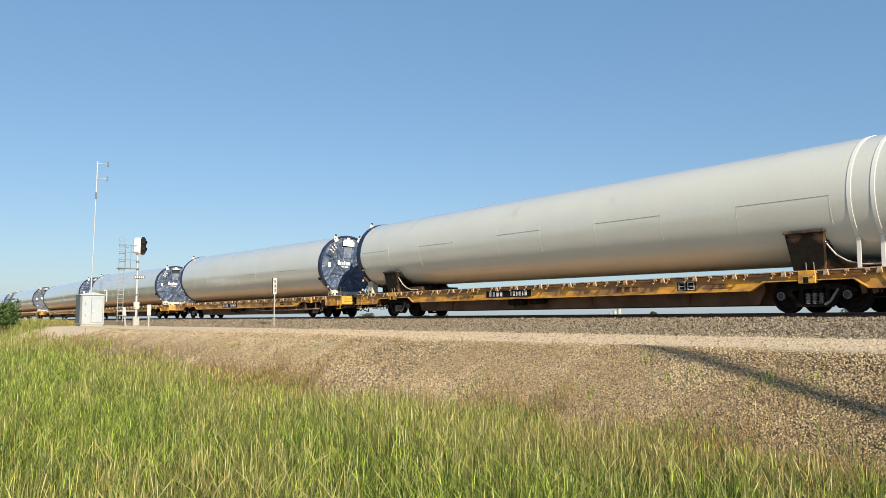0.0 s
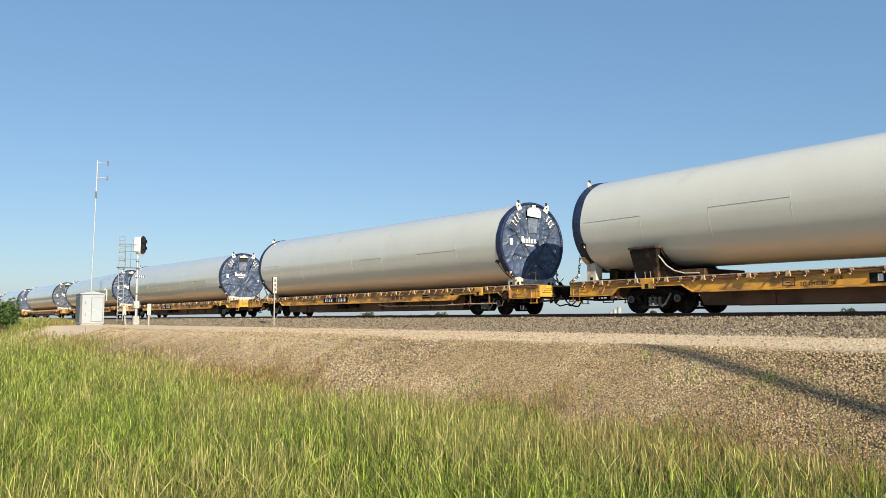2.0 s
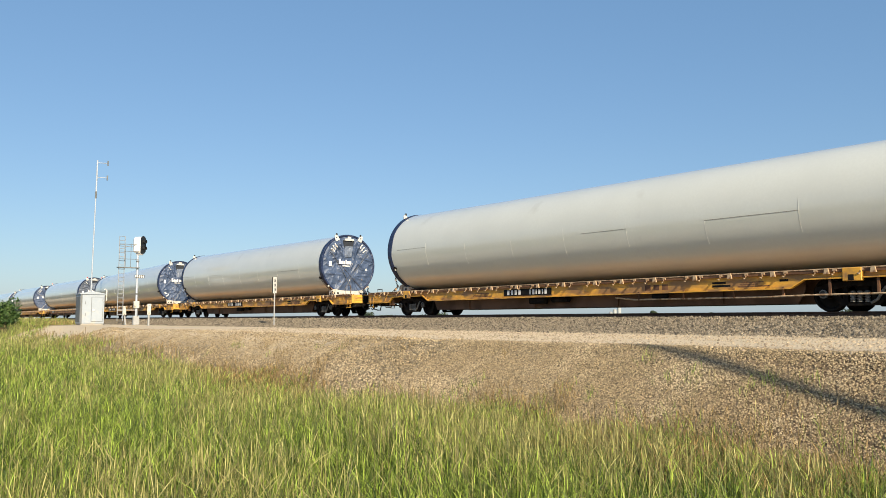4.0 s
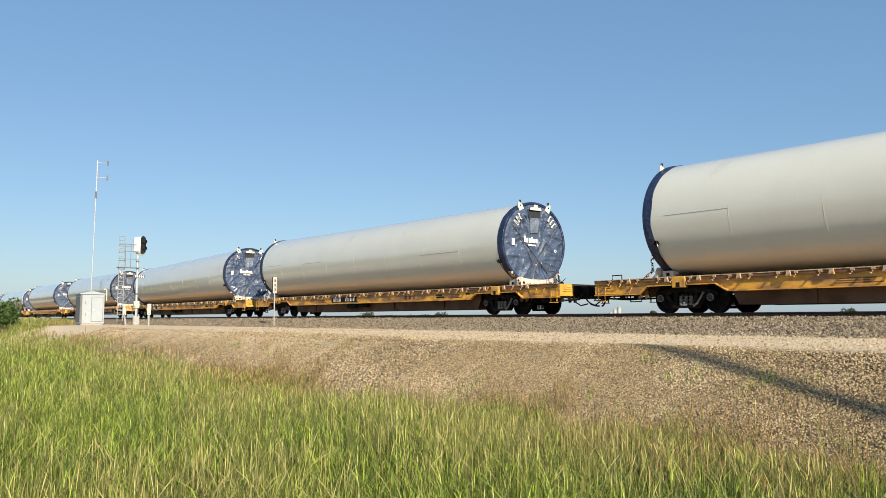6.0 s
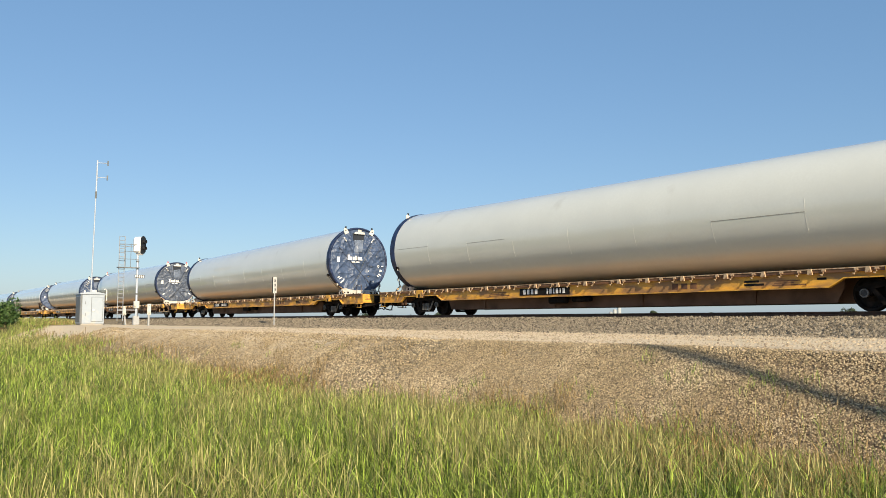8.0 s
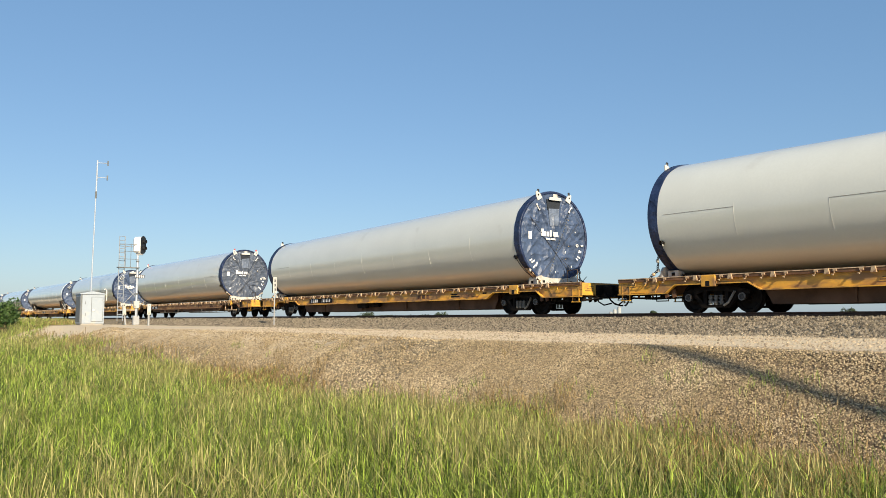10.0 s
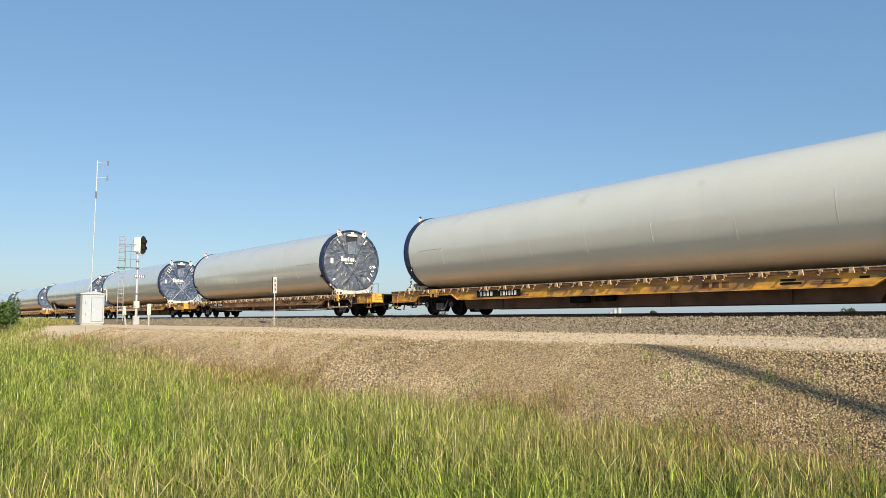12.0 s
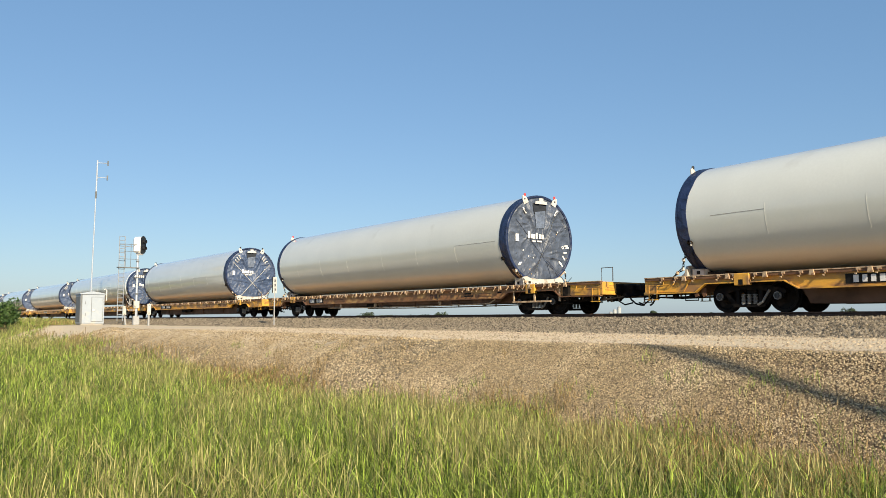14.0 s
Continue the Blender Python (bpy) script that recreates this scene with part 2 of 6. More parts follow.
def grid_mesh(name, xs, ys, mat, zoff=0.0):
    X, Y = np.meshgrid(xs, ys, indexing="ij")
    Z = height(X, Y) + zoff
    nx, ny = X.shape
    co = np.stack([X, Y, Z], -1).reshape(-1, 3)
    i = np.arange(nx * ny).reshape(nx, ny)
    q = np.stack([i[:-1, :-1], i[1:, :-1], i[1:, 1:], i[:-1, 1:]], -1).reshape(-1, 4)
    me = bpy.data.meshes.new(name)
    me.from_pydata(co.tolist(), [], q.tolist())
    me.polygons.foreach_set("use_smooth", [True] * len(me.polygons))
    me.materials.append(mat)
    return new(name, me)


def ground_material():
    """Gravel road, gravel slope, soil with the grass's shade in its colour, and grassland, told apart by the place on
    the ground.
    """
    m = bpy.data.materials.new("ground_surface")
    m.use_nodes = True
    nt = m.node_tree
    n, l = nt.nodes, nt.links
    bsdf = n["Principled BSDF"]
    bsdf.inputs["Roughness"].default_value = 0.95
    tc = n.new("ShaderNodeTexCoord")
    sep = n.new("ShaderNodeSeparateXYZ")
    l.new(tc.outputs["Object"], sep.inputs[0])

    def tex(scale, detail=4, kind="ShaderNodeTexNoise"):
        t = n.new(kind)
        t.inputs["Scale"].default_value = scale
        if kind == "ShaderNodeTexNoise":
            t.inputs["Detail"].default_value = detail
        l.new(tc.outputs["Object"], t.inputs["Vector"])
        return t

    def math_node(op, a, b):
        x = n.new("ShaderNodeMath")
        x.operation = op
        for s, val in zip(x.inputs, (a, b)):
            if isinstance(val, (int, float)):
                s.default_value = val
            else:
                l.new(val, s)
        return x.outputs[0]

    def ramp(src, lo, hi):
        r = n.new("ShaderNodeMapRange")
        r.inputs[1].default_value, r.inputs[2].default_value = lo, hi
        l.new(src, r.inputs[0])
        return r.outputs[0]

    def mix(fac, a, b, mode="MIX"):
        x = n.new("ShaderNodeMix")
        x.data_type, x.blend_type = "RGBA", mode
        for s, val in ((x.inputs[0], fac), (x.inputs[6], a), (x.inputs[7], b)):
            if isinstance(val, (int, float)):
                s.default_value = val
            elif isinstance(val, tuple):
                s.default_value = (*val, 1)
            else:
                l.new(val, s)
        return x.outputs[2]

    big = tex(0.5, 5).outputs["Fac"]
    small = tex(30, 3).outputs["Fac"]
    cells = tex(20, kind="ShaderNodeTexVoronoi")
    wob = math_node("MULTIPLY", math_node("SUBTRACT", big, 0.5), 1.6)
    y = math_node("ADD", sep.outputs["Y"], wob)
    # ground between the stones is darkened so that their gaps look shaded
    gravel = mix(ramp(cells.outputs["Color"], 0.1, 0.9), (0.085, 0.055, 0.030), (0.235, 0.162, 0.094))
    pale = mix(ramp(cells.outputs["Color"], 0.1, 0.9), (0.079, 0.062, 0.038), (0.374, 0.295, 0.184))
    gravel = mix(ramp(sep.outputs["X"], -5.5, -8.5), gravel, pale)
    dust = mix(ramp(small, 0.35, 0.7), (0.648, 0.529, 0.371), (0.533, 0.428, 0.292))
    # near-black soil: the shade between grass stems is put into its colour
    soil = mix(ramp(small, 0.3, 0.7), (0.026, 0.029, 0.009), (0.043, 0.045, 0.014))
    field = mix(ramp(big, 0.3, 0.7), (0.072, 0.101, 0.032), (0.122, 0.122, 0.043))
    pad = math_node("MULTIPLY", math_node("MULTIPLY", ramp(sep.outputs["X"], -34.0, -46.0), ramp(sep.outputs["X"], -74.0, -64.0)), 2.2)
    worn = math_node("MULTIPLY", ramp(sep.outputs["X"], -9.0, -16.0), 1.1)
    yr = math_node("ADD", math_node("ADD", y, pad), worn)
    road = math_node("MULTIPLY", ramp(yr, 10.0, 11.4), ramp(y, 16.9, 16.2))
    col = mix(road, gravel, dust)
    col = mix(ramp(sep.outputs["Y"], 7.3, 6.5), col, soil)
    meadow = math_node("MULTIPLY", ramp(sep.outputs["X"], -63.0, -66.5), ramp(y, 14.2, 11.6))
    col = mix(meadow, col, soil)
    col = mix(ramp(sep.outputs["Y"], 26.0, 30.0), col, field)
    l.new(col, bsdf.inputs["Base Color"])
    bump = n.new("ShaderNodeBump")
    bump.inputs["Strength"].default_value, bump.inputs["Distance"].default_value = 0.8, 0.03
    l.new(cells.outputs["Distance"], bump.inputs["Height"])
    l.new(bump.outputs[0], bsdf.inputs["Normal"])
    return m


def build_ground():
    xs = np.concatenate([np.array([-4000, -2500, -1500, -900, -600, -400, -300, -240, -200, -170, -150]), np.arange(-140, -60, 2.0), np.arange(-60, -16, 0.8),
                         np.arange(-16, 6, 0.25), np.arange(6, 40, 2.0), np.array([60, 100, 200, 500, 1200, 4000])])
    ys = np.concatenate([np.array([-3000, -1000, -300, -100, -40, -15, -6]), np.arange(-2, 11.6, 0.22), np.arange(11.6, 16.8, 0.6),
                         np.arange(16.8, 24, 0.22), np.arange(24, 30, 0.7), np.array([32, 36, 45, 60, 100, 200, 400, 800, 1600, 4000])])
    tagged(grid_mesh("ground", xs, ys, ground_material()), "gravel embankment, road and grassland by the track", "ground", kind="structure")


build_ground()


# ---- track ----
def build_track():
    track = group("railway_track", "steel rails on timber ties in ballast", "railway track")
    track["kind"] = "structure"
    prof = [(-0.07, -0.17), (0.07, -0.17), (0.07, -0.155), (0.012, -0.13), (0.012, -0.05), (0.036, -0.035), (0.036, -0.004), (0.028, 0), (-0.028, 0),
            (-0.036, -0.004), (-0.036, -0.035), (-0.012, -0.05), (-0.012, -0.13), (-0.07, -0.155)]
    for side in (-0.755, 0.755):
        bm = bmesh.new()
        a = [bm.verts.new((-700, TRACK_Y + side + x, z)) for x, z in prof]
        b = [bm.verts.new((120, TRACK_Y + side + x, z)) for x, z in prof]
        bm.faces.new(a)
        bm.faces.new(b[::-1])
        for i in range(len(prof)):
            bm.faces.new((a[i], b[i], b[(i + 1) % len(prof)], a[(i + 1) % len(prof)]))
        part("rail", bm, M["rail"], track)
    tie = boxed(-0.11, 0.11, -1.3, 1.3, -0.33, -0.152)
    first = part("tie", tie, M["tie"], track)
    first.matrix_basis = pose(8, TRACK_Y, 0)
    for i in range(1, 180):
        place("tie", first.data, track, at=pose(8 - 0.53 * i, TRACK_Y, 0))


build_track()

# ---- flatcars ----
HALF = 13.42
TRUCK_X = 10.0
AXLE = 0.897
WHEEL_R = 0.44
PITCH = 28.45
FIRST = 21.4


def sill_outline():
    h = HALF
    return [(-h, 1.06), (-h, 0.60), (-11.55, 0.60), (-11.2, 0.84), (-8.75, 0.84), (-8.35, 0.62), (8.35, 0.62), (8.75, 0.84), (11.2, 0.84), (11.55, 0.60), (h, 0.60), (h, 1.06)]


def flange_path(sgn):
    """Bottom flange along the sill's lower edge, as thin plates."""
    bm = bmesh.new()
    pts = sill_outline()[1:-1]
    for (x0, z0), (x1, z1) in zip(pts, pts[1:]):
        slab_xz(bm, [(x0, z0), (x1, z1), (x1, z1 - 0.03), (x0, z0 - 0.03)], sgn * 1.26, sgn * 1.385)
    return bm


def hook_mesh():
    bm = bmesh.new()
    box(bm, -0.06, 0.06, -0.03, 0.0, -0.01, 0.06)
    pipe(bm, [(-0.01, -0.02, 0.0), (0.0, -0.055, -0.06), (-0.03, -0.065, -0.115), (-0.085, -0.055, -0.10)], 0.024, 6)
    bmesh.ops.scale(bm, vec=(0.82, 0.82, 0.82), verts=bm.verts)
    me = bpy.data.meshes.new("tie_down_hook")
    bm.to_mesh(me)
    bm.free()
    me.materials.append(M["hook"])
    return me


def cleat_mesh():
    bm = bmesh.new()
    slab_xz(bm, [(-0.07, 0.0), (0.07, 0.0), (0.045, 0.15), (-0.045, 0.15)], -0.05, 0.0)
    me = bpy.data.meshes.new("stake_pocket")
    bm.to_mesh(me)
    bm.free()
    me.materials.append(M["hook"])
    return me


def wheelset(car, x):
    bm = bmesh.new()
    lathe(bm, [(-1.02, 0.075), (-0.8, 0.09), (0.8, 0.09), (1.02, 0.075)], 14, "y")
    ws = part("wheelset", bm, M["iron"], car, smooth=True)
    ws.matrix_basis = pose(x, 0, WHEEL_R)
    for s in (-1, 1):
        bm = bmesh.new()
        prof = [(0.69, 0.10), (0.67, 0.19), (0.71, 0.33), (0.685, 0.375), (0.685, WHEEL_R + 0.025), (0.705, WHEEL_R + 0.025), (0.73, WHEEL_R), (0.815, WHEEL_R - 0.006), (0.82, 0.375), (0.745, 0.33),
                (0.735, 0.2), (0.80, 0.13), (0.80, 0.10)]
        lathe(bm, [(s * a, r) for a, r in prof], 36, "y")
        part("wheel", bm, M["wheel"], ws, smooth=True)
        bm = bmesh.new()
        lathe(bm, [(s * 1.02, 0.10), (s * 1.12, 0.10), (s * 1.135, 0.085), (s * 1.135, 0.03)], 16, "y")
        for k in range(3):
            c, q = math.cos(2.094 * k) * 0.055, math.sin(2.094 * k) * 0.055
            box(bm, c - 0.02, c + 0.02, s * 1.135, s * 1.16, q - 0.02, q + 0.02)
        cap = part("bearing_cap", bm, M["cap"], ws)
        bm = bmesh.new()
        lathe(bm, [(s * 1.10, 0.118), (s * 1.142, 0.112), (s * 1.142, 0.088), (s * 1.10, 0.088)], 8, "y", closed=False)
        part("cap_ring", bm, M["spring"], cap)
    return ws


def truck(car, x):
    bm = boxed(-0.16, 0.16, -0.95, 0.95, 0.48, 0.70, bevel=0.03)
    tr = part("truck", bm, M["iron"], car)
    tr.matrix_basis = pose(x, 0, 0)
    for s in (-1, 1):
        bm = bmesh.new()
        # cast side frame: top bar, sloping arms, spring seat
        slab_xz(bm, [(-1.12, 0.60), (-0.95, 0.66), (-0.35, 0.76), (0.35, 0.76), (0.95, 0.66), (1.12, 0.60), (1.12, 0.50), (0.78, 0.52), (0.32, 0.62), (-0.32, 0.62), (-0.78, 0.52), (-1.12, 0.50)], s * 0.94, s * 1.07)
        slab_xz(bm, [(-0.80, 0.54), (-0.66, 0.54), (-0.34, 0.22), (0.34, 0.22), (0.66, 0.54), (0.80, 0.54), (0.46, 0.14), (-0.46, 0.14)], s * 0.94, s * 1.07)
        for a in (-0.36, 0.36):
            box(bm, a - 0.06, a + 0.06, s * 0.95, s * 1.06, 0.2, 0.66)
        for a in (-AXLE, AXLE):
            box(bm, a - 0.15, a + 0.15, s * 0.95, s * 1.06, 0.40, 0.56)
        part("side_frame", bm, M["iron"], tr)
        for a in (-0.18, 0.0, 0.18):
            bm = bmesh.new()
            prof = []
            for k in range(7):
                prof += [(0.23 + k * 0.04, 0.072), (0.245 + k * 0.04, 0.072), (0.25 + k * 0.04, 0.046), (0.265 + k * 0.04, 0.046)]
            lathe(bm, prof, 12, "z")
            bmesh.ops.translate(bm, verts=bm.verts, vec=(a, s * 1.03, 0))
            part("spring", bm, M["spring"], tr)
        bm = piped([(0.30, s * 1.10, 0.20), (0.46, s * 1.12, 0.28), (0.62, s * 1.12, 0.52), (0.68, s * 1.12, 0.60)], 0.035, 6)
        part("brake_lever", bm, M["spring"], tr)
    return tr


HOOK, CLEAT = hook_mesh(), cleat_mesh()


def stencil(car, words, x, z, size):
    """Dark stencilled words on the near side sill."""
    cu = bpy.data.curves.new("stencil", "FONT")
    cu.body, cu.size, cu.extrude = words, size * 1.35, 0.002
    ob = bpy.data.objects.new("stencil", cu)
    me = bpy.data.meshes.new_from_object(ob)
    bpy.data.objects.remove(ob)
    bpy.data.curves.remove(cu)
    me.materials.clear()
    me.materials.append(M["plate"])
    place("stencil", me, car, at=pose(x, -1.273, z, 90, 0, 0))


def build_flatcar(plate_x, old=False):
    car = group("flatcar", "old rust-brown railway flatcar with pipe rail under its side" if old else "weathered yellow steel railway flatcar with rusty deck", "flatcar", "train flatcars")
    sill_mat, edge_mat = ("old_yellow", "rust") if old else ("yellow", "yellow_clean")
    part("deck", boxed(-HALF, HALF, -1.27, 1.27, 0.985, 1.05), M["deck"], car, "dusty rust-brown deck")
    for s in (-1, 1):
        bm = bmesh.new()
        slab_xz(bm, sill_outline(), s * 1.25, s * 1.27)
        part("side_sill", bm, M[sill_mat], car)
        part("sill_flange", flange_path(s), M[edge_mat], car)
        part("top_rail", boxed(-HALF, HALF, min(s * 1.26, s * 1.36), max(s * 1.26, s * 1.36), 0.97, 1.065), M["rust"], car, "rusty top rail")
        part("rail_lip", boxed(-HALF, HALF, min(s * 1.27, s * 1.378), max(s * 1.27, s * 1.378), 1.052, 1.076), M["hook"], car, "pale worn lip of the deck edge")
        for e in (-1, 1):
            for xx in (11.35, 11.62):
                bm = bmesh.new()
                slab_xz(bm, [(e * xx - 0.07, 0.70), (e * xx + 0.07, 0.70), (e * xx + 0.10, 0.48), (e * xx - 0.02, 0.44)], s * 1.20, s * 1.25)
                part("hanger_plate", bm, M["rust"], car)
            # jacking pad over the truck
            bm = boxed(e * TRUCK_X - 0.24, e * TRUCK_X + 0.24, min(s * 1.27, s * 1.40), max(s * 1.27, s * 1.40), 0.74, 1.07, bevel=0.015)
            pad = part("jacking_pad", bm, M["yellow_clean"], car)
            part("pad_slot", boxed(e * TRUCK_X - 0.09, e * TRUCK_X + 0.05, min(s * 1.38, s * 1.404), max(s * 1.38, s * 1.404), 0.75, 0.90), M["plate"], pad)
            # end panel, step irons
            bm = bmesh.new()
            slab_xz(bm, [(e * 11.75, 1.0), (e * HALF, 1.0), (e * HALF, 0.62), (e * 12.0, 0.62)], s * 1.27, s * 1.30)
            part("end_panel", bm, M["yellow_clean"], car)
            for xx in (13.15,):
                bm = bmesh.new()
                for dx in (-0.15, 0.15):
                    box(bm, e * xx + dx - 0.02, e * xx + dx + 0.02, s * 1.30 - 0.012, s * 1.30 + 0.012, 0.40, 0.85)
                box(bm, e * xx - 0.19, e * xx + 0.19, s * 1.30 - 0.04, s * 1.30 + 0.04, 0.385, 0.41)
                part("step_iron", bm, M["yellow_clean"], car)
        # tie-down hooks and stake pockets along the edge
        x = -HALF + 0.7
        i = 0
        while x < HALF - 1.6:
            place("tie_down_hook", HOOK, car, at=pose(x, s * 1.362, 1.005, 0, 0, 0 if s < 0 else 180))
            if i % 2 == 1:
                place("stake_pocket", CLEAT, car, at=pose(x + 0.3, s * 1.362, 0.93, 0, 0, 0 if s < 0 else 180))
            x += (0.30 if old else 0.50) + 0.16 * ((i * 7) % 3)
            i += 1
        # number panel with unreadable bars
        panel = part("number_panel", boxed(plate_x - (0.85 if old else 1.3), plate_x + (0.85 if old else 1.3), min(s * 1.27, s * 1.285), max(s * 1.27, s * 1.285), 0.675, 0.925), M["plate"], car, "black panel with white marking bars")
        for a, b in ((-1.10, -0.97), (-0.88, -0.76), (-0.67, -0.55), (-0.46, -0.33), (0.16, 0.22), (0.30, 0.42), (0.49, 0.55), (0.63, 0.74), (0.82, 0.88), (0.96, 1.08)):
            a, b = (a * 0.66, b * 0.66) if old else (a, b)
            part("marking_bar", boxed(plate_x + a, plate_x + b, min(s * 1.285, s * 1.289), max(s * 1.285, s * 1.289), 0.715, 0.89), M["label"], panel)
        # stencil blocks
        def mark(name, a, b, z0, z1, mt, out=0.005):
            return part(name, boxed(a, b, min(s * 1.27, s * (1.27 + out)), max(s * 1.27, s * (1.27 + out)), z0, z1), M[mt], car)
        for a in (3.45, 3.78, 4.11):                       # dark emblem strokes
            mark("emblem_bar", a, a + 0.22, 0.69, 0.86, "rust")
        for a, b in ((6.75, 7.7),) if plate_x == -1.97 else ((-5.3, -4.1), (6.75, 7.7)):  # lines of small unreadable stencils
            for k in range(3):
                mark("stencil_line", a + 0.06 * k, b - 0.17 * ((k * 5) % 3), 0.69 + 0.055 * k, 0.72 + 0.055 * k, "rust", 0.004)
        if plate_x == -1.97 and s < 0:
            stencil(car, "LD", -5.05, 0.675, 0.10)
            stencil(car, "LMT", -4.82, 0.675, 0.10)
            stencil(car, "203100", -4.50, 0.675, 0.10)
            stencil(car, "82900", -4.25, 0.80, 0.10)
            for x0, x1, z0, z1 in ((-5.55, -5.20, 0.68, 0.695), (-5.55, -5.20, 0.885, 0.90), (-5.55, -5.535, 0.695, 0.885), (-5.215, -5.20, 0.695, 0.885), (-5.44, -5.32, 0.76, 0.775)):
                part("stencil_frame", boxed(x0, x1, -1.275, -1.27, z0, z1), M["plate"], car)
        if plate_x == -1.97:
            box_mark = mark("inspection_panel", 5.85, 6.50, 0.67, 0.93, "plate", 0.006)
            for a in (5.90, 6.22):
                for x0, x1, z0, z1 in ((a, a + 0.24, 0.90, 0.915), (a, a + 0.24, 0.69, 0.705), (a, a + 0.02, 0.69, 0.915), (a + 0.22, a + 0.24, 0.69, 0.915), (a, a + 0.24, 0.79, 0.805)):
                    part("panel_line", boxed(x0, x1, min(s * 1.276, s * 1.280), max(s * 1.276, s * 1.280), z0, z1), M["label"], box_mark)
        else:
            for k, (a, b) in enumerate(((5.9, 6.35), (5.9, 6.5), (8.0, 8.25))):
                mark("stencil_line", a, b, 0.80 - 0.09 * (k % 2), 0.86 - 0.09 * (k % 2), "plate", 0.004)
    if old:
        for s in (-1, 1):               # pipe rail with brackets, frames hung before the trucks
            rail_ = part("pipe_rail", piped([(-6.0, s * 1.20, 0.40), (-2.0, s * 1.20, 0.38), (3.0, s * 1.20, 0.38), (7.4, s * 1.20, 0.42), (7.8, s * 1.20, 0.58)], 0.028, 6), M["hook"], car)
            for xx in (-5.4, -3.1, -0.6, 2.2, 4.9, 7.0):
                part("rail_bracket", boxed(xx - 0.03, xx + 0.03, s * 1.2 - 0.02, s * 1.2 + 0.02, 0.36, 0.63), M["rust"], rail_)
            for xx in (-4.6, -1.2, 4.1):
                part("side_lever", boxed(xx - 0.10, xx + 0.10, s * 1.22 - 0.03, s * 1.22 + 0.03, 0.40, 0.58, bevel=0.02), M["hook"], rail_)
            hung = bmesh.new()
            for xx in (9.0, 10.15, 11.45):
                box(hung, xx - 0.035, xx + 0.035, s * 1.30 - 0.02, s * 1.30 + 0.02, 0.44, 0.86)
            box(hung, 8.95, 11.0, s * 1.30 - 0.025, s * 1.30 + 0.025, 0.42, 0.48)
            part("truck_frame", hung, M["hook"], car, "pale worn frame hung before the truck")
            part("brake_stand", boxed(11.6, 12.0, min(s * 1.22, s * 1.36), max(s * 1.22, s * 1.36), 0.46, 1.02, bevel=0.08), M["iron"], car)
            bm = bmesh.new()
            slab_xz(bm, [(-8.2, 0.60), (8.2, 0.60), (8.0, 0.46), (-8.0, 0.46)], s * 1.16, s * 1.19)
            part("lower_sill", bm, M["sill_brown"], car)
    if plate_x == -2.07:                # brake pipe along the side and a hand brake before the truck
        rail_ = part("brake_pipe_rail", piped([(2.2, -1.24, 0.50), (3.0, -1.26, 0.42), (7.5, -1.26, 0.40), (9.0, -1.34, 0.42), (11.1, -1.34, 0.42)], 0.026, 6), M["hook"], car)
        for xx in (3.2, 4.9, 6.6, 8.1, 9.4, 10.6):
            part("rail_bracket", boxed(xx - 0.03, xx + 0.03, -1.29 - 0.05 * (xx > 8.5), -1.25 - 0.05 * (xx > 8.5), 0.40, 0.66 + 0.2 * (xx > 8.5)), M["rust"], rail_)
        part("brake_lever_box", boxed(3.7, 4.3, -1.30, -1.18, 0.44, 0.58, bevel=0.03), M["iron"], rail_)
        hand = part("hand_brake", boxed(11.45, 11.95, -1.42, -1.28, 0.55, 0.98, bevel=0.06), M["old_yellow"], car, "rusty hand brake housing")
        bm = bmesh.new()
        lathe(bm, [(-0.02, 0.19), (0.02, 0.19), (0.03, 0.15), (-0.02, 0.15)], 18, "y", closed=False)
        bmesh.ops.translate(bm, verts=bm.verts, vec=(11.72, -1.45, 0.70))
        for k in range(4):
            c, q = math.cos(0.4 + 1.571 * k) * 0.16, math.sin(0.4 + 1.571 * k) * 0.16
            pipe(bm, [(11.72, -1.45, 0.70), (11.72 + c, -1.45, 0.70 + q)], 0.014, 5)
        part("brake_wheel", bm, M["iron"], hand)
        part("brake_chain", piped([(11.55, -1.36, 0.56), (11.40, -1.34, 0.34), (11.15, -1.30, 0.30), (10.9, -1.2, 0.40)], 0.018, 5), M["hook"], hand)
    belly = 0.44 if old else 0.22
    bm = bmesh.new()
    slab_xz(bm, [(-HALF, 0.95), (-HALF, 0.60), (-8.9, 0.60), (-8.5, belly), (8.5, belly), (8.9, 0.60), (HALF, 0.60), (HALF, 0.95)], -0.38, 0.38)
    for s in (-1, 1):
        slab_xz(bm, [(-8.5, 0.95), (-8.5, 0.60), (-8.3, belly), (8.3, belly), (8.5, 0.60), (8.5, 0.95)], s * 0.86, s * 0.90)
        for q in range(-6, 7, 4):
            box(bm, q - 0.03, q + 0.03, min(s * 0.88, s * 0.96), max(s * 0.88, s * 0.96), belly + 0.02, 0.95)
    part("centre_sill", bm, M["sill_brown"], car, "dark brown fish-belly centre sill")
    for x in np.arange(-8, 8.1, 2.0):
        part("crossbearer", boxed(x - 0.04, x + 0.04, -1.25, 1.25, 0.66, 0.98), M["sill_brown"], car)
    part("brake_cylinder", boxed(-2.1, -1.2, -1.20, -0.98, 0.36, 0.60, bevel=0.05), M["iron"], car)
    part("air_reservoir", piped([(-0.9, -1.08, 0.5), (-0.1, -1.08, 0.5)], 0.10, 12), M["iron"], car)
